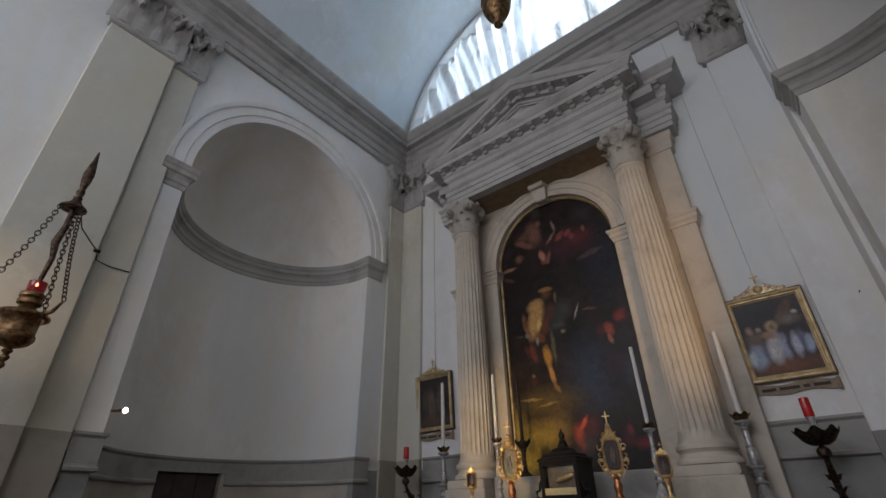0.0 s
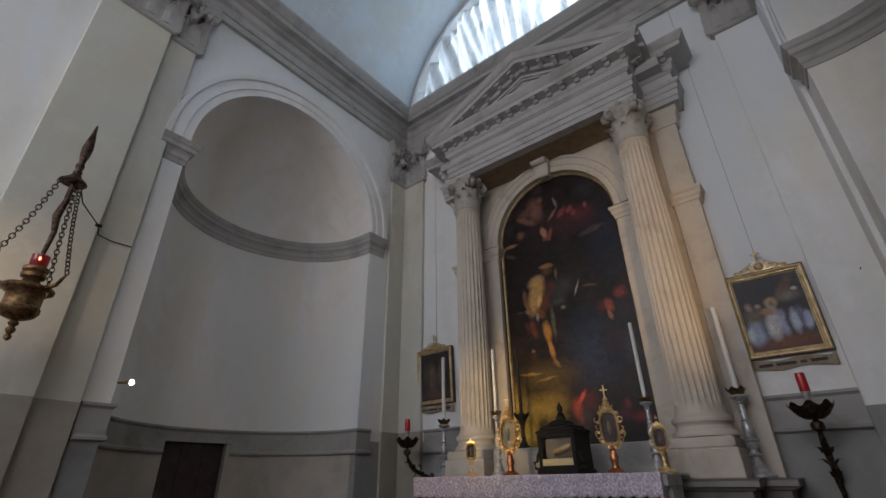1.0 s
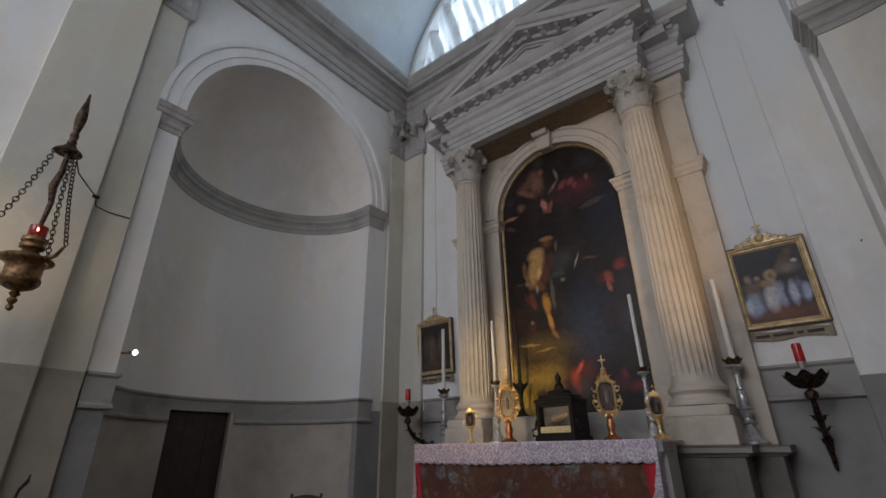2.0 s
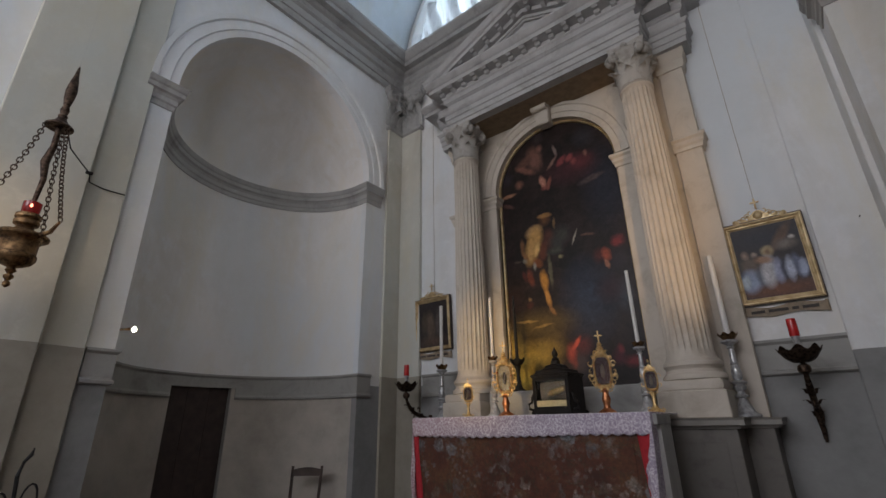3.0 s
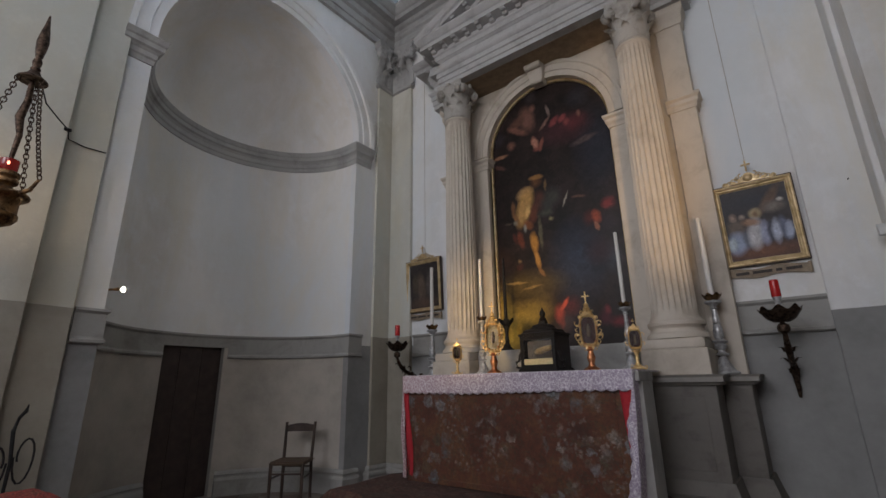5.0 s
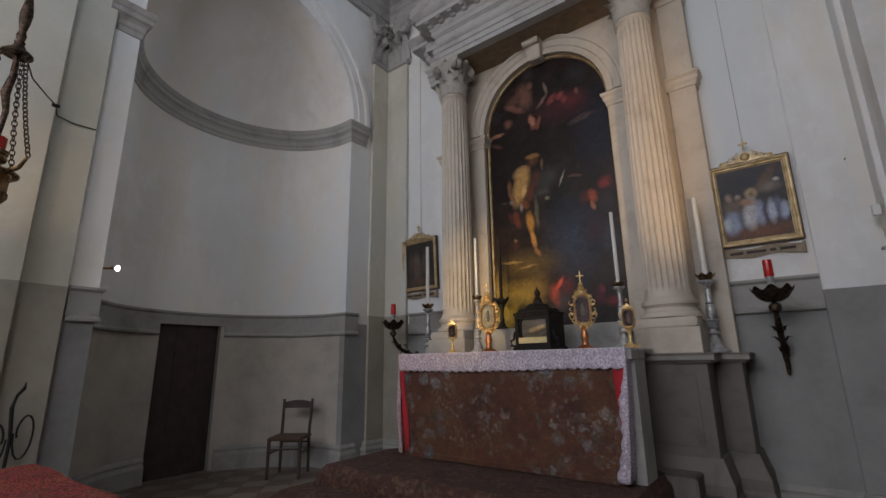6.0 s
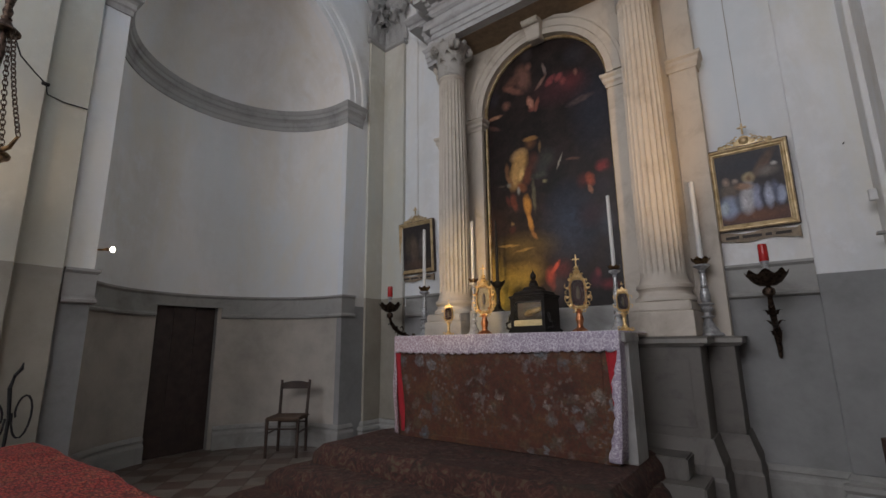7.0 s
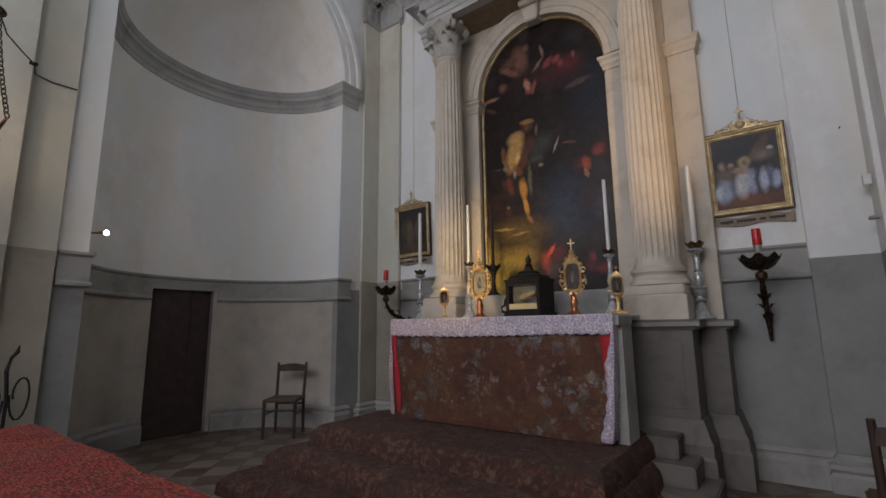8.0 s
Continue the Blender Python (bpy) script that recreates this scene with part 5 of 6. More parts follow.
def reliquary(x, y, k, big, rz, label):
    """A gilt reliquary: turned foot, glazed capsule, and a scrolled openwork surround with a crown."""
    e = thing("reliquary", label, "reliquary", (x, y, TOP), "gilt reliquaries on the altar", rz)
    if big:
        part("foot", lathe([(0.075, 0), (0.08, 0.012), (0.06, 0.03), (0.034, 0.045), (0.026, 0.07), (0.034, 0.10), (0.040, 0.125), (0.030, 0.15), (0.024, 0.18), (0.040, 0.20), (0.022, 0.22)], 20, m=Matrix.Scale(k, 4)), M_COPPER, e, smooth=True)
    else:
        part("foot", lathe([(0.095, 0), (0.10, 0.012), (0.085, 0.025), (0.05, 0.04), (0.03, 0.065), (0.018, 0.11), (0.026, 0.14), (0.018, 0.16), (0.03, 0.20), (0.045, 0.225), (0.03, 0.235)], 20, m=Matrix.Scale(k, 4)), M_GOLD, e, smooth=True)
        for s_ in (-1, 0, 1):
            piece("foot_scroll", ("rf", k), lambda: scroll_leaf(0.03 * k), M_GOLD, e, pose(s_ * 0.075 * k, -0.06 * k, 0.03 * k, 0, 40 * s_, 0))
    cz, hw, hh = 0.375 * k, (0.062 if big else 0.062) * k, (0.125 if big else 0.10) * k
    poly = [(hw * math.copysign(abs(math.cos(t)) ** 0.5, math.cos(t)), cz + hh * math.copysign(abs(math.sin(t)) ** 0.6, math.sin(t))) for t in [2 * math.pi * (j + 0.5) / 28 for j in range(28)]]
    bm = bmesh.new()
    loops = []
    for sc, yy in ((1.0, -0.03 * k), (1.10, -0.042 * k), (1.24, -0.030 * k), (1.32, -0.012 * k), (1.32, 0.03 * k), (1.0, 0.03 * k)):
        loops.append([bm.verts.new((px * sc, yy, cz + (pz - cz) * sc)) for px, pz in poly])
    for l0, l1 in zip(loops, loops[1:] + loops[:1]):
        for j in range(28):
            bm.faces.new((l0[j], l0[(j + 1) % 28], l1[(j + 1) % 28], l1[j]))
    sur = part("surround", bm, M_GOLD, e, smooth=True)
    part("capsule", prism([(px * 0.99, cz + (pz - cz) * 0.99) for px, pz in poly], -0.022 * k, -0.016 * k), M_GLASS, e)
    part("relic_back", prism([(px * 0.99, cz + (pz - cz) * 0.99) for px, pz in poly], 0.0, 0.02 * k), M_PALEGOLD if x < 0 and big else M_VELVET, e)
    part("relic", lathe([(0.012 * k, -0.06 * k), (0.02 * k, -0.02 * k), (0.016 * k, 0.03 * k), (0.008 * k, 0.06 * k)], 10), M_PAPER, e, "pale relic bundle", True, pose(0, -0.002, cz))
    if big:
        for j in range(16):
            t = 2 * math.pi * j / 16
            r = 0.027 if j % 2 else 0.020
            piece("scroll", ("rel", k, j % 2), lambda: scroll_leaf(r * k), M_GOLD, sur, pose(math.cos(t) * hw * 1.62, -0.012, cz + math.sin(t) * hh * 1.36, 25 * (-1) ** j, -math.degrees(t) + 35 * (-1) ** j, 0))
        for j in range(12):
            t = 2 * math.pi * (j + 0.5) / 12
            piece("leaf", ("rel", k), lambda: leaf_mesh(0.022 * k, 0.042 * k, 0.014 * k), M_GOLD, sur, pose(math.cos(t) * hw * 1.42, -0.03 * k, cz + math.sin(t) * hh * 1.25, 0, 90 - math.degrees(t), 0))
        for j in range(14):
            t = 2 * math.pi * (j + 0.25) / 14
            piece("boss", ("rel", k), lambda: knobs([(0, 0, 0)], 0.010 * k), M_COPPER if j % 3 == 0 else M_GOLD, sur, pose(math.cos(t) * hw * 1.22, -0.045 * k, cz + math.sin(t) * hh * 1.16))
        for s_ in (-1, 1):
            for px, pz in ((0.075, 0.275), (0.10, 0.33), (0.055, 0.245)):
                piece("curl", ("rel3", k), lambda: scroll_leaf(0.026 * k), M_GOLD, sur, Matrix.Translation((s_ * px * k, -0.02, pz * k)) @ Matrix.Diagonal((s_, 1, 1, 1)))
        part("crown", lathe([(0.050, 0.505), (0.060, 0.52), (0.048, 0.545), (0.030, 0.57), (0.036, 0.585), (0.018, 0.60), (0.024, 0.62), (0.010, 0.64)], 16, m=Matrix.Scale(k, 4)), M_GOLD, e, smooth=True)
        for j in range(6):
            t = 2 * math.pi * j / 6
            piece("crown_leaf", ("rel", k), lambda: leaf_mesh(0.036 * k, 0.05 * k, 0.018 * k), M_GOLD, e, Matrix.Rotation(t, 4, "Z") @ pose(0, -0.045 * k, 0.525 * k))
        part("cross", cross_bm(0.070 * k, 0.115 * k, 0.012 * k, z=0.635 * k), M_GOLD, e)
    else:
        for j in range(8):
            t = 2 * math.pi * (j + 0.5) / 8
            piece("scroll", ("rel", k), lambda: scroll_leaf(0.028 * k), M_GOLD, sur, pose(math.cos(t) * hw * 1.48, -0.01, cz + math.sin(t) * hh * 1.38, 0, -math.degrees(t), 0))
        part("crest", prism([(-0.075 * k, 0.495 * k), (-0.05 * k, 0.51 * k), (-0.02 * k, 0.545 * k), (0, 0.57 * k), (0.02 * k, 0.545 * k), (0.05 * k, 0.51 * k), (0.075 * k, 0.495 * k)], -0.012 * k, 0.02 * k), M_GOLD, e)
        part("finial", lathe([(0.010, 0.59), (0.018, 0.60), (0.008, 0.615), (0.004, 0.63)], 10, m=Matrix.Scale(k, 4)), M_GOLD, e, smooth=True)
    return e


reliquary(-0.375, -1.20, 1.04, True, 25, "tall gilt reliquary with a glazed capsule, scrolls and a cross")
reliquary(0.70, -1.20, 1.01, True, 20, "tall gilt reliquary with a dark capsule, scrolls and a cross")
reliquary(-0.85, -1.22, 0.66, False, 25, "small gilt reliquary with a pointed crest")
reliquary(1.15, -1.32, 0.69, False, 15, "gilt reliquary with an arched glazed capsule and broad foot")

casket = thing("reliquary_casket", "black wooden casket with a glazed front and stepped lid", "casket", (0.205, -1.14, TOP), rz=-5)
part("foot_moulding", box(-0.225, 0.225, -0.175, 0.175, 0, 0.045, 0.012, seg=2), M_EBONY, casket)
bm = bmesh.new()
for bx in ((-0.20, -0.165, -0.15, 0.15, 0.045, 0.36), (0.165, 0.20, -0.15, 0.15, 0.045, 0.36), (-0.165, 0.165, -0.15, 0.15, 0.045, 0.075), (-0.165, 0.165, -0.15, 0.15, 0.325, 0.36), (-0.165, 0.165, 0.02, 0.15, 0.075, 0.325)):
    box(*bx, bm=bm)
part("body", bm, M_EBONY, casket)
part("gilt_band", box(-0.163, 0.163, -0.150, -0.1425, 0.077, 0.135, 0.003), M_PALEGOLD, casket, "bright gilt strip")
# the glass's grey reflection is put into this cushion's pale colour
part("relic", box(-0.155, 0.155, -0.09, 0.01, 0.14, 0.315, 0.01, seg=2), M_PAPER, casket, "cloth cushion, pale in place of the glass's grey reflection")
part("relic_bone", lathe([(0.02, -0.10), (0.035, -0.06), (0.03, 0.05), (0.02, 0.09)], 12), M_GOLD, casket, "gilt relic", True, pose(0.05, -0.11, 0.22, 0, 75, 0))
part("glass_front", box(-0.164, 0.164, -0.142, -0.137, 0.076, 0.324), M_GLASS, casket)
part("lid_moulding", box(-0.218, 0.218, -0.168, 0.168, 0.36, 0.388, 0.010, seg=2), M_EBONY, casket)
bm = bmesh.new()
lv = []
for hw, hd, z in ((0.20, 0.15, 0.385), (0.175, 0.13, 0.40), (0.165, 0.12, 0.425), (0.10, 0.075, 0.445), (0.085, 0.06, 0.475), (0.04, 0.03, 0.49), (0.035, 0.025, 0.525)):
    lv.append([bm.verts.new((sx * hw, sy * hd, z)) for sx, sy in ((-1, -1), (1, -1), (1, 1), (-1, 1))])
for l0, l1 in zip(lv, lv[1:]):
    for j in range(4):
        bm.faces.new((l0[j], l0[(j + 1) % 4], l1[(j + 1) % 4], l1[j]))
bm.faces.new(lv[-1])
bm.faces.new(lv[0][::-1])
part("lid", bm, M_EBONY, casket)
part("finial", lathe([(0.03, 0.52), (0.04, 0.54), (0.02, 0.56), (0.032, 0.585), (0.03, 0.61), (0.01, 0.64), (0.004, 0.66)], 14), M_EBONY, casket, smooth=True)
for s in (-1, 1):
    part("scroll_foot", tube([(s * 0.22, -0.12, 0.05), (s * 0.27, -0.12, 0.06), (s * 0.275, -0.12, 0.11), (s * 0.24, -0.12, 0.12), (s * 0.23, -0.12, 0.17), (s * 0.215, -0.12, 0.2)], 0.014, 8), M_EBONY, casket, smooth=True)


def crown_cup(r, h, n, mat, parent, z):
    """A flared drip cup with a rim of leaf points."""
    bm = bmesh.new()
    seg = n * 6
    lv = []
    for rr, zz, amp in ((0.45, 0.0, 0), (0.75, 0.25, 0), (0.9, 0.5, 0), (1.05, 0.8, 0.10), (1.15, 1.0, 0.20), (0.9, 0.72, 0.08), (0.4, 0.55, 0)):
        lv.append([bm.verts.new((r * rr * math.cos(t) * (1 + 0.08 * amp * math.cos(n * t)), r * rr * math.sin(t) * (1 + 0.08 * amp * math.cos(n * t)), z + h * (zz + amp * math.cos(n * t)))) for t in [2 * math.pi * j / seg for j in range(seg)]])
    for l0, l1 in zip(lv, lv[1:]):
        for j in range(seg):
            bm.faces.new((l0[j], l0[(j + 1) % seg], l1[(j + 1) % seg], l1[j]))
    bm.faces.new(lv[0][::-1])
    bm.faces.new(lv[-1])
    return part("cup", bm, mat, parent, smooth=True)


def candlestick(x, y, z, h, ch, label, lean=0.0, cr=0.019, fat=1.0):
    """A turned stick: bell foot, ringed knops, slender shaft, gilt crown cup with a pale band, and a candle."""
    e = thing("candlestick", label, "candlestick", (x, y, z), "tall altar candlesticks")
    q = h / 0.66
    foot = [(0.080, 0), (0.088, 0.010), (0.084, 0.024), (0.066, 0.034), (0.056, 0.055), (0.036, 0.105), (0.024, 0.135), (0.020, 0.150)]
    knop = [(0.018, 0.150), (0.040, 0.158), (0.044, 0.168), (0.024, 0.180), (0.020, 0.200), (0.034, 0.216), (0.040, 0.236), (0.030, 0.252), (0.046, 0.262), (0.050, 0.272), (0.024, 0.286)]
    shaft = [(0.022, 0.286), (0.030, 0.31), (0.032, 0.345), (0.026, 0.40), (0.020, 0.412), (0.028, 0.420), (0.020, 0.430), (0.019, 0.50), (0.016, 0.54), (0.026, 0.552), (0.015, 0.565)]
    for nm, pr in (("foot", foot), ("knop", knop), ("shaft", shaft)):
        part(nm, lathe([(r * fat, zz * q) for r, zz in pr], 24), M_SILVER, e, smooth=True)
    part("cup_base", lathe([(0.014 * fat, 0.562 * q), (0.034 * fat, 0.585 * q), (0.052 * fat, 0.597 * q), (0.054 * fat, 0.612 * q), (0.030 * fat, 0.618 * q)], 24), M_SILVER, e, smooth=True)
    crown_cup(0.052 * fat, 0.045 * fat, 7, M_BRASS, e, 0.612 * q)
    part("candle", lathe([(cr, 0.0), (cr * 0.98, ch * 0.5), (cr * 0.9, ch - 0.006), (cr * 0.6, ch), (0.004, ch + 0.001)], 14), M_WAX, e, "tall white wax candle", True, pose(0, 0, 0.62 * q, lean, 0, 0))
    return e


candlestick(-0.64, -1.00, TOP, 0.66, 0.75, "white and silver altar candlestick with a tall white candle")
candlestick(1.00, -0.98, TOP, 0.64, 0.76, "white and silver altar candlestick with a tall white candle", lean=0.6)
candlestick(1.675, -0.36, LZ, 0.76, 0.87, "silvered candlestick on the stone ledge with a thick candle", cr=0.027, fat=1.45)
candlestick(-1.88, -0.40, LZ, 0.76, 0.92, "silvered candlestick on the stone ledge with a thick candle", cr=0.027, fat=1.45)


def dark_candlestick(x, y, z):
    """A thin dark iron stick with a splayed foot, a leafy cup and a long dark taper."""
    e = thing("candlestick", "dark iron candlestick with a long dark taper on the stone shelf", "candlestick", (x, y, z))
    part("foot", lathe([(0.125, 0.0), (0.125, 0.012), (0.09, 0.03), (0.055, 0.055), (0.038, 0.09), (0.026, 0.12)], 6), M_IRON, e)
    part("stem", lathe([(0.026, 0.11), (0.034, 0.13), (0.026, 0.15), (0.021, 0.22), (0.028, 0.28), (0.045, 0.32), (0.03, 0.34)], 14), M_IRON, e, smooth=True)
    crown_cup(0.085, 0.085, 6, M_IRON, e, 0.325)
    part("taper", lathe([(0.022, 0.36), (0.020, 0.85), (0.013, 1.23), (0.004, 1.24)], 12), M_IRON, e, "long dark taper", True)
    return e


dark_candlestick(-0.685, -0.35, 1.835)


def sconce(x, y, label):
    """A bronze arm springing from the wall in an S with leaves, carrying a broad leafy cup and a red candle."""
    e = thing("wall_sconce", label, "wall sconce", (x, 0, 0), "bronze sconces on the altar wall")
    part("wall_plate", prism([(-0.010, 1.28), (0.012, 1.28), (0.022, 1.42), (0.040, 1.52), (0.02, 1.62), (-0.02, 1.62), (-0.035, 1.52), (-0.018, 1.42)], -0.025, 0.0), M_BRONZE, e)
    part("tail", tube([(0.0, -0.05, 1.30), (0.004, -0.06, 1.38), (-0.004, -0.08, 1.48), (0.0, -0.12, 1.58)], [0.016, 0.022, 0.024, 0.022], 10), M_BRONZE, e, smooth=True)
    arm = [(0, -0.03, 1.56), (0, -0.14, 1.58), (0, -0.24, 1.60), (0, -0.36, 1.64), (0, -0.46, 1.70), (0, -0.53, 1.79), (0, y - 0.01, 1.88), (0, y, 1.98)]
    part("arm", tube(arm, [0.018, 0.022, 0.030, 0.026, 0.030, 0.022, 0.017, 0.020], 10), M_BRONZE, e, smooth=True)
    for px, py, pz, rx, rz in ((0.05, -0.26, 1.60, 30, 70), (-0.05, -0.26, 1.60, 30, -70), (0.0, -0.34, 1.64, 50, 0), (0.05, -0.44, 1.68, 20, 60), (-0.05, -0.44, 1.68, 20, -60), (0.0, -0.52, 1.74, 60, 0), (0.03, -0.14, 1.50, 20, 40), (-0.03, -0.14, 1.50, 20, -40)):
        piece("leaf", "sconce", lambda: leaf_mesh(0.05, 0.065, 0.03), M_BRONZE, e, pose(px * 0.6, py, pz, rx, 0, rz))
    for py, pz, r in ((-0.42, 1.62, 0.045), (-0.30, 1.69, 0.035)):
        piece("scroll", "sconce%.2f" % r, lambda: scroll_leaf(r), M_BRONZE, e, pose(0, py, pz, 0, 0, 90))
    part("knob", lathe([(0.02, 1.83), (0.045, 1.85), (0.05, 1.875), (0.045, 1.90), (0.02, 1.92)], 14, m=Matrix.Translation((0, y, 0))), M_BRONZE, e, smooth=True)
    cup = crown_cup(0.145, 0.115, 8, M_BRONZE, e, 1.93)
    cup.location = (0, y, 0)
    part("holder", lathe([(0.022, 2.0), (0.026, 2.02), (0.022, 2.10), (0.034, 2.14), (0.034, 2.15)], 14, m=Matrix.Translation((0, y, 0))), M_SILVER, e, smooth=True)
    part("candle", lathe([(0.036, 2.15), (0.038, 2.16), (0.037, 2.28), (0.034, 2.305), (0.014, 2.307)], 18, m=Matrix.Translation((0, y, 0))), M_REDWAX, e, "red glass votive candle", True)
    return e


sconce(2.20, -0.55, "dark bronze wall sconce with a red votive candle")
sconce(-2.42, -0.55, "dark bronze wall sconce with a red votive candle")


def station(x, z, w, h, mat, label, tilt):
    """A framed picture hung on the wall with a gilt crest, a cross and a scroll board below."""
    e = thing("framed_picture", label, "picture", (x, -0.035, z), "pictures of the stations")
    e.rotation_euler = (radians(tilt), 0, 0)
    fw = 0.062
    part("canvas", box(-w / 2 + fw * 0.8, w / 2 - fw * 0.8, -0.012, 0.0, -h / 2 + fw * 0.8, h / 2 - fw * 0.8), mat, e)
    prof = [(0.0, 0.02), (0.0, -0.035), (0.012, -0.048), (0.024, -0.045), (0.034, -0.028), (0.046, -0.03), (0.056, -0.016), (fw, -0.014), (fw, 0.02)]
    for rot, ln, off in ((0, w, h / 2), (90, h, w / 2), (180, w, h / 2), (270, h, w / 2)):
        bm = bmesh.new()
        ends = []
        for s in (-1, 1):
            ends.append([bm.verts.new((s * (ln / 2 - o), d, off - o)) for o, d in prof])
        for j in range(len(prof)):
            bm.faces.new((ends[0][j], ends[0][(j + 1) % len(prof)], ends[1][(j + 1) % len(prof)], ends[1][j]))
        bm.faces.new(ends[0])
        bm.faces.new(ends[1][::-1])
        side = part("frame_side", bm, M_GILTWOOD, e, m=pose(0, 0, 0, 0, rot, 0))
        part("outer_edge", box(-ln / 2 - 0.004, ln / 2 + 0.004, -0.032, 0.018, off - 0.004, off + 0.010, 0.003), M_DARKWOOD, side)
    q = w / 0.70
    cr = part("crest", prism([(-0.21 * q, 0), (-0.20 * q, 0.018), (-0.09 * q, 0.03), (-0.065 * q, 0.075), (-0.03 * q, 0.105), (0, 0.115), (0.03 * q, 0.105), (0.065 * q, 0.075), (0.09 * q, 0.03), (0.20 * q, 0.018), (0.21 * q, 0)], -0.030, -0.005), M_GILTWOOD, e, m=pose(0, 0, h / 2 - 0.004))
    part("boss", lathe([(0.045 * q, 0.0), (0.038 * q, 0.012), (0.02 * q, 0.02), (0.006 * q, 0.022)], 16), M_GILTWOOD, cr, smooth=True, m=pose(0, -0.030, 0.06, 90, 0, 0))
    for s in (-1, 1):
        for px, pz, turn in ((0.085, 0.075, 20), (0.125, 0.045, -30), (0.165, 0.035, 25), (0.205, 0.022, -20), (0.055, 0.105, 60)):
            piece("scroll", "crest", lambda: scroll_leaf(0.030), M_GILTWOOD, cr, Matrix.Translation((s * px * q, -0.030, pz)) @ Matrix.Diagonal((s, 1, 1, 1)) @ Matrix.Rotation(radians(turn), 4, "Y"))
        for px, pz, turn in ((0.06, 0.03, 50), (0.12, 0.02, 65), (0.18, 0.012, 75)):
            piece("leaf", "crest", lambda: leaf_mesh(0.045, 0.07, 0.02), M_GILTWOOD, cr, pose(s * px * q, -0.028, pz, 0, s * turn, 0))
    part("cross", cross_bm(0.085, 0.12, 0.018, z=0.13), M_GILTWOOD, cr, m=pose(0, -0.02, 0))
    # scroll board
    bm = bmesh.new()
    rows_b = []
    for k in range(25):
        u = k / 24 * 2 - 1
        zz = -h / 2 - 0.075 + 0.012 * math.sin(u * 5.0)
        cur_ = 0.016 * max(0, abs(u) - 0.85) / 0.15
        rows_b.append([bm.verts.new((u * w * 0.48, -0.025 - cur_, zz + dz)) for dz in (-0.045, 0.045)] + [bm.verts.new((u * w * 0.48, -0.005 - cur_, zz + dz)) for dz in (0.045, -0.045)])
    for p0, p1 in zip(rows_b, rows_b[1:]):
        for j in range(4):
            bm.faces.new((p0[j], p0[(j + 1) % 4], p1[(j + 1) % 4], p1[j]))
    bm.faces.new(rows_b[0])
    bm.faces.new(rows_b[-1][::-1])
    board = part("scroll_board", bm, M_PAPER, e, "weathered brown scroll board")
    for s in (-1, 1):
        part("curl", tube([(s * w * 0.48, -0.03, -h / 2 - 0.13 + 0.012 * math.sin(5 * s)), (s * w * 0.48, -0.03, -h / 2 - 0.02 + 0.012 * math.sin(5 * s))], 0.014, 10), M_PAPER, board, smooth=True)
    x = -w * 0.40
    for ln in (0.11, 0.155, 0.05, 0.12):
        ln *= w / 0.66
        part("lettering_bar", box(x, x + ln, -0.031, -0.026, -h / 2 - 0.09, -h / 2 - 0.062), M_INK, board)
        x += ln + 0.03
    return e


station(2.17, 3.005, 0.70, 0.87, M_STATION_R, "gilt-framed dark picture with pale robed shapes and a scroll board", 4)
station(-2.325, 2.975, 0.70, 0.83, M_STATION_L, "gilt-framed very dark picture with a scroll board", 3)
# hanging wires of the two pictures
for x, z0 in ((2.17, 3.5), (-2.325, 3.45)):
    tagged(part("picture_wire", tube([(x, -0.012, z0), (x - 0.006, -0.010, 5.5), (x, -0.010, 7.70)], 0.0025, 6), M_PAPER), "thin dark wire holding a framed picture", "wire")

# ---- sanctuary lamp by the pier ----
LX, LY = -2.20, -5.085
lamp = thing("sanctuary_lamp", "brass hanging sanctuary lamp with chains and a red glass", "hanging lamp", (LX, LY, 2.45))
bowl = part("bowl", lathe([(0.012, 0.15), (0.06, 0.165), (0.10, 0.185), (0.125, 0.22), (0.125, 0.25), (0.115, 0.26), (0.115, 0.345), (0.13, 0.365), (0.165, 0.385), (0.17, 0.40), (0.16, 0.415), (0.11, 0.43), (0.07, 0.45), (0.05, 0.475), (0.055, 0.49)], 36), M_BRASS, lamp, smooth=True)
part("finial", lathe([(0.006, 0.0), (0.022, 0.015), (0.024, 0.035), (0.012, 0.05), (0.03, 0.075), (0.03, 0.09), (0.015, 0.105), (0.035, 0.13), (0.02, 0.155)], 18), M_BRASS, lamp, smooth=True)
part("cup", lathe([(0.05, 0.48), (0.078, 0.495), (0.082, 0.52), (0.07, 0.535), (0.082, 0.55), (0.082, 0.575), (0.07, 0.585)], 24), M_BRASS, lamp, smooth=True)
part("red_glass", lathe([(0.05, 0.58), (0.058, 0.60), (0.060, 0.68), (0.054, 0.685), (0.052, 0.62), (0.02, 0.60)], 24), M_REDGLASS, lamp, "glowing red glass cup", True)
part("flame", lathe([(0.003, 0.0), (0.009, 0.01), (0.008, 0.02), (0.002, 0.032)], 10), M_FLAME, lamp, "small glowing flame", True, pose(0.058, -0.012, 0.625))
part("canopy", lathe([(0.10, 1.385), (0.10, 1.395), (0.085, 1.41), (0.05, 1.44), (0.03, 1.48), (0.035, 1.50), (0.02, 1.52)], 24), M_BRONZE, lamp, smooth=True)
part("rope", tube([(0.0, 0, 0.70), (0.006, 0.01, 0.9), (0.0, -0.015, 1.05), (0.012, 0.005, 1.2), (0, 0, 1.40)], [0.016, 0.02, 0.03, 0.024, 0.018], 10), M_BRONZE, lamp, smooth=True)
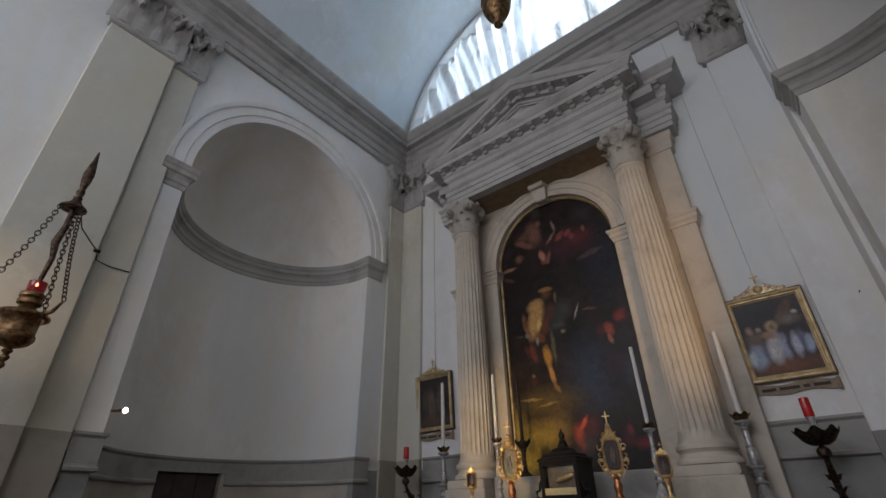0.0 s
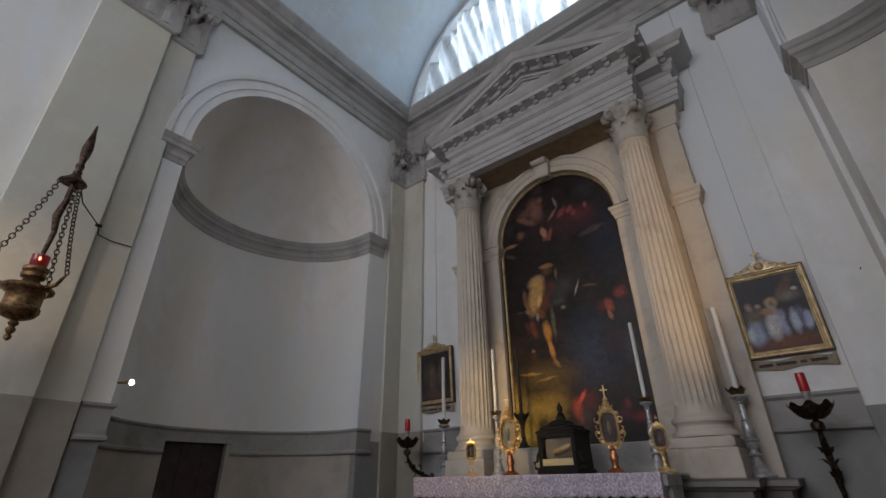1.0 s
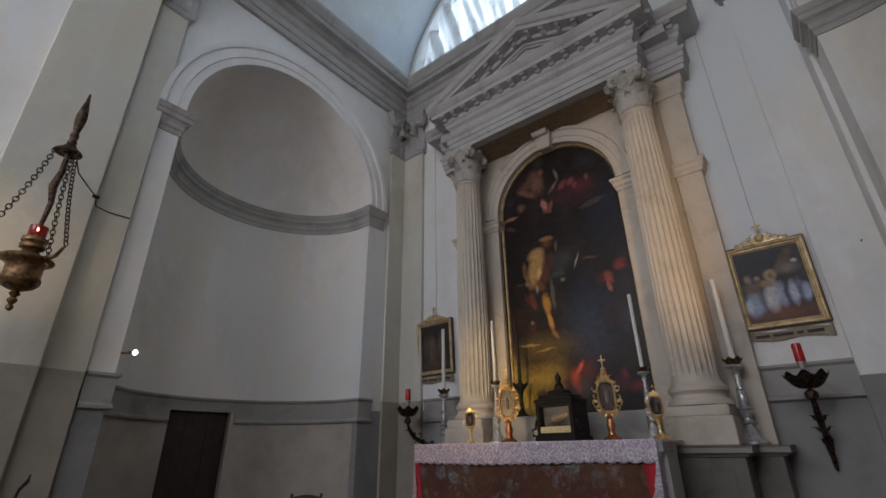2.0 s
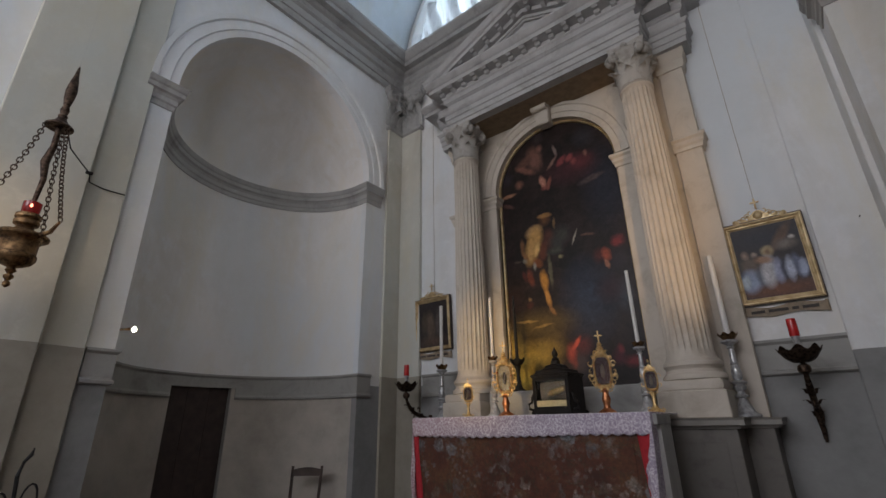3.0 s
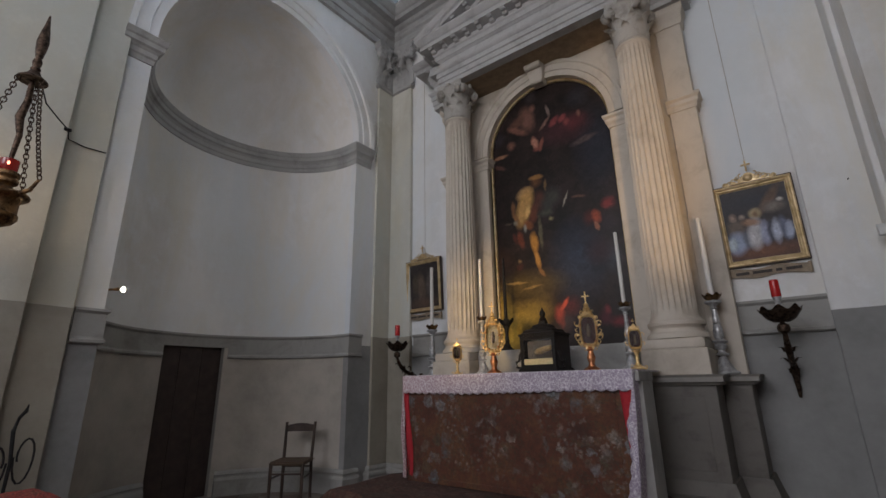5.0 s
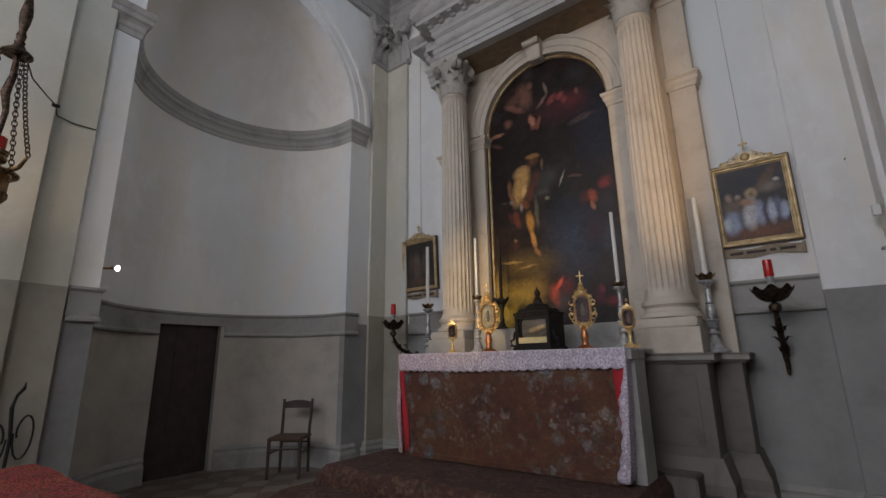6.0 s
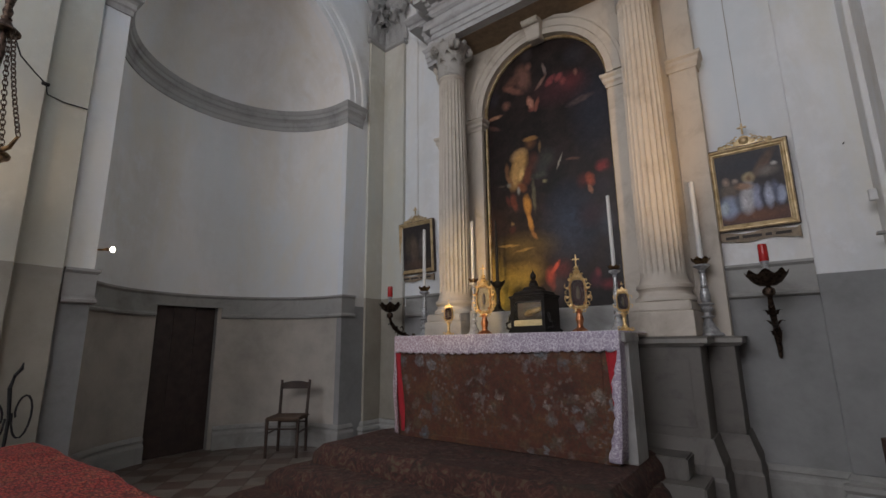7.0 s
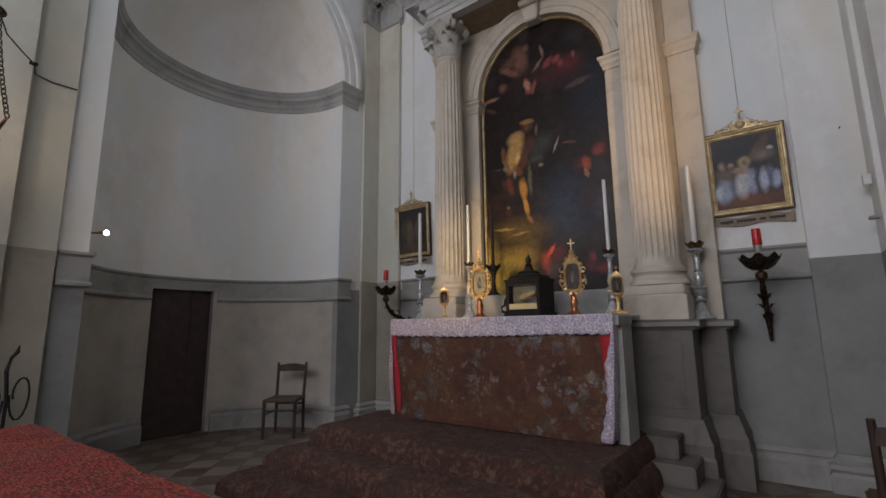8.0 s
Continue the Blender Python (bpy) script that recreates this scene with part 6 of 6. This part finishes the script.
part("tassel_rod", lathe([(0.02, 1.5), (0.034, 1.56), (0.022, 1.60), (0.036, 1.68), (0.042, 1.76), (0.03, 1.86), (0.018, 1.93), (0.008, 2.02), (0.003, 2.03)], 14), M_BRONZE, lamp, smooth=True)
part("wire", tube([(0, 0, 2.02), (0, 0, 8.2)], 0.0005, 5), M_SILVER, lamp)


def link():
    return tube([(0.017 * math.cos(t), 0, 0.026 * math.sin(t)) for t in [2 * math.pi * j / 12 for j in range(12)]], 0.0048, 5, closed=True)


for ci, ang in enumerate((-90, 30, 150)):
    a0 = radians(ang)
    p0, p1 = Vector((0.30 * math.cos(a0), 0.30 * math.sin(a0), 0.50)), Vector((0.085 * math.cos(a0), 0.085 * math.sin(a0), 1.39))
    arm = part("arm", tube([(0.15 * math.cos(a0), 0.15 * math.sin(a0), 0.40), (0.24 * math.cos(a0), 0.24 * math.sin(a0), 0.42), p0], [0.02, 0.016, 0.01], 8), M_BRASS, lamp, smooth=True)
    piece("scroll", "lamp", lambda: scroll_leaf(0.035), M_BRASS, arm, Matrix.Translation((0.16 * math.cos(a0), 0.16 * math.sin(a0), 0.34)) @ Matrix.Rotation(a0, 4, "Z"))
    nl = 24
    for k in range(nl):
        u = (k + 0.5) / nl
        q = p0.lerp(p1, u) + Vector((0.02 * math.cos(a0), 0.02 * math.sin(a0), 0)) * math.sin(u * math.pi) * -1.0
        d = (p1 - p0).to_track_quat("Z", "Y").to_matrix().to_4x4()
        piece("chain_link", "lamp", link, M_BRONZE, arm, Matrix.Translation(q) @ d @ Matrix.Rotation(radians(90 * (k % 2)), 4, "Z"))

# wire from the pier to the lamp
tagged(part("cable", tube([(-XW + 0.08, -4.31, 3.80), (-XW + 0.085, -4.50, 3.79), (-XW + 0.10, -4.635, 3.81), (-2.945, -4.67, 3.875), (-2.75, -4.78, 3.85), (-2.5, -4.93, 3.84), (LX, LY + 0.05, 3.86)], 0.006, 6), M_IRON), "thin dark cable from the pier to the hanging lamp", "cable")
tagged(part("cable_clip", box(-2.965, -2.935, -4.70, -4.64, 3.86, 3.89, 0.006), M_IRON), "small dark cable clip on the pier", "clip")

# ---- lamp hanging from the vault ----
pl = thing("pendant_lamp", "dark brass lamp hanging from the vault", "hanging lamp", (0.75, -2.5, 6.55))
part("bowl", lathe([(0.02, 0.0), (0.055, 0.02), (0.06, 0.06), (0.03, 0.10), (0.06, 0.14), (0.13, 0.22), (0.17, 0.33), (0.18, 0.40), (0.16, 0.44), (0.19, 0.47), (0.12, 0.50)], 32), M_BRASS, pl, smooth=True)
part("rod", tube([(0, 0, 0.48), (0, 0, 4.98)], 0.008, 8), M_BRONZE, pl)

# ---- small bulb on the niche jamb ----
bulb = thing("wall_bulb", "small glowing bulb on a holder at the niche edge", "lamp", (-3.16, NY - NR, 2.44))
part("holder", tube([(0, 0, -0.02), (0, 0.06, -0.01), (0, 0.10, 0.0)], [0.012, 0.012, 0.018], 10), M_BRASS, bulb, smooth=True)
part("glass_bulb", lathe([(0.008, -0.022), (0.020, -0.008), (0.021, 0.008), (0.012, 0.026), (0.003, 0.03)], 16), M_BULB, bulb, "glowing bulb", True, pose(0, 0.14, 0.0))
bulb_lamp("wall_bulb_light", 0.3, 0.03, (1.0, 0.85, 0.6), (-3.07, NY - NR + 0.16, 2.44))


# ---- chairs ----
def chair(m, label):
    e = new("chair")
    e.matrix_basis = m @ Matrix.Scale(1.1, 4)
    e.empty_display_size = 0.1
    tagged(e, label, "chair", "wooden chairs with rush seats")
    for s in (-1, 1):
        part("front_leg", lathe([(0.017, 0), (0.02, 0.2), (0.022, 0.45)], 10, m=Matrix.Translation((s * 0.19, -0.19, 0))), M_DARKWOOD, e, smooth=True)
        part("back_leg", tube([(s * 0.18, 0.20, 0), (s * 0.175, 0.19, 0.45), (s * 0.185, 0.24, 0.88)], [0.018, 0.021, 0.017], 10), M_DARKWOOD, e, smooth=True)
        part("stretcher", tube([(s * 0.19, -0.19, 0.28), (s * 0.178, 0.195, 0.28)], 0.011, 8), M_DARKWOOD, e)
    part("stretcher", tube([(-0.19, -0.19, 0.33), (0.19, -0.19, 0.33)], 0.011, 8), M_DARKWOOD, e)
    part("stretcher", tube([(-0.178, 0.195, 0.36), (0.178, 0.195, 0.36)], 0.011, 8), M_DARKWOOD, e)
    bm = box(-0.215, 0.215, -0.215, 0.205, 0.425, 0.465, 0.016, seg=3)
    bmesh.ops.subdivide_edges(bm, edges=bm.edges[:], cuts=2, use_grid_fill=True)
    for v in bm.verts:
        if v.co.z > 0.45:
            v.co.z -= 0.012 * max(0, 1 - (abs(v.co.x) + abs(v.co.y)) / 0.3)
    part("seat", bm, M_RUSH, e, "woven rush seat", True)
    # curved top rail
    for z0, z1, hump in ((0.765, 0.84, 0.025),):
        bm = bmesh.new()
        rs = []
        for k in range(13):
            u = k / 12 * 2 - 1
            y = 0.222 + (z0 - 0.6) * 0.1 + 0.018 * (1 - u * u)
            hz = hump * math.cos(u * math.pi * 0.5)
            rs.append([bm.verts.new((u * 0.18, y + dy, zz)) for dy, zz in ((-0.009, z0), (0.009, z0), (0.009, z1 + hz), (-0.009, z1 + hz))])
        for p0, p1 in zip(rs, rs[1:]):
            for j in range(4):
                bm.faces.new((p0[j], p0[(j + 1) % 4], p1[(j + 1) % 4], p1[j]))
        bm.faces.new(rs[0])
        bm.faces.new(rs[-1][::-1])
        part("top_rail", bm, M_DARKWOOD, e, smooth=True)
    return e


chair(pose(-3.43, -1.50, 0, 0, 0, 36), "dark wooden chair with a rush seat by the niche wall")
chair(pose(2.83, -2.05, 0, 0, 0, 180), "dark wooden chair with a rush seat before the side niche")

# ---- rug-covered table near the visitor ----
bench = thing("draped_table", "low table covered with a red damask rug", "table", (0, 0, 0))
part("rug", soft_slab(-2.16, 0.85, -5.28, -4.53, 0.12, 0.80, 7), M_RUG, bench, smooth=True)
for x in (-2.0, 0.7):
    for y in (-5.15, -4.66):
        part("leg", box(x - 0.03, x + 0.03, y - 0.03, y + 0.03, 0, 0.125), M_DARKWOOD, bench)

# ---- wrought-iron stand by the pier ----
stand = thing("iron_stand", "black wrought-iron stand with scrolls by the pier", "stand", (-2.86, -4.55, 0))
part("stem", tube([(0, 0, 0), (0, 0.0, 0.5), (0, 0.005, 0.9), (0, -0.02, 1.14), (0, 0.0, 1.24), (0, 0.035, 1.29), (0, 0.04, 1.34)], [0.012, 0.012, 0.013, 0.015, 0.012, 0.015, 0.006], 10), M_IRON, stand, smooth=True)
for s, r, z in ((1, 0.17, 0.94), (-1, 0.16, 0.90)):
    part("scroll", tube([(0, s * (0.018 + r * 0.40 * (1 + math.cos(t) * (1 - 0.02 * k))), z + 1.4 * r * math.sin(t) * (1 - 0.04 * k)) for k, t in enumerate([math.pi + 0.42 * j for j in range(17)])], 0.008, 8), M_IRON, stand, smooth=True)
for k in range(3):
    t = 2 * math.pi * k / 3
    part("foot", tube([(0, 0, 0.14), (0.10 * math.cos(t), 0.10 * math.sin(t), 0.12), (0.17 * math.cos(t), 0.17 * math.sin(t), 0.012)], 0.012, 8), M_IRON, stand, smooth=True)

# ---- small fittings on the pilaster beside the picture ----
tagged(part("sensor_box", box(-0.03, 0.03, -0.02, 0.03, -0.05, 0.05, 0.006), M_WHITEBOX, m=pose(XW - 0.09, -0.30, 2.67)), "small white plastic sensor box on the wall", "sensor")
tagged(part("wall_bracket", box(-0.035, 0.035, -0.05, 0.03, -0.012, 0.012, 0.004), M_DADO, m=pose(XW - 0.085, -0.30, 2.33)), "small grey bracket shelf on the wall", "bracket")
tagged(part("wall_hook", tube([(2.93, -0.065, 3.25), (2.93, -0.09, 3.25), (2.935, -0.10, 3.255)], 0.005, 8), M_IRON), "small dark iron hook on the pilaster", "hook")

# ---- floor tiles: the nearest as pieces, the rest joined ----
floor_ob = bpy.data.objects["floor"]
TS = 0.30
tile_me = {}
far = {0: bmesh.new(), 1: bmesh.new()}
count = 0
c45 = math.sqrt(0.5)
for i in range(-45, 46):
    for j in range(-45, 46):
        x, y = (i - j) * TS * c45 - 3.0, (i + j) * TS * c45 - 2.4
        if not (-5.2 < x < 5.2 and -8.5 < y < -0.05) or (abs(x) > 3.2 and abs(y - NY) > 1.9):
            continue
        k = (i + 100) % 2 ^ (j + 100) % 2
        mt = M_FL_R if k else M_FL_W
        m = pose(x, y, 0.0015 * random.random() - 0.002, 0, 0, 45)
        near = -5.1 < x < -1.5 and -4.3 < y < -0.7
        if near and count < 300:
            if k not in tile_me:
                bm = box(-TS / 2 + 0.002, TS / 2 - 0.002, -TS / 2 + 0.002, TS / 2 - 0.002, -0.02, 0.0, 0.002)
                ob = part("tile", bm, mt, floor_ob, m=m)
                tile_me[k] = ob.data
            else:
                ob = new("tile", tile_me[k])
                ob.parent = floor_ob
                ob.matrix_basis = m
            count += 1
        else:
            vs = [far[k].verts.new(m @ Vector(q)) for q in ((-TS / 2 + 0.002, -TS / 2 + 0.002, 0), (TS / 2 - 0.002, -TS / 2 + 0.002, 0), (TS / 2 - 0.002, TS / 2 - 0.002, 0), (-TS / 2 + 0.002, TS / 2 - 0.002, 0))]
            far[k].faces.new(vs)
for k in far:
    ob = part("paving", far[k], (M_FL_R if k else M_FL_W), floor_ob)
    tagged(ob, kind="stuff")
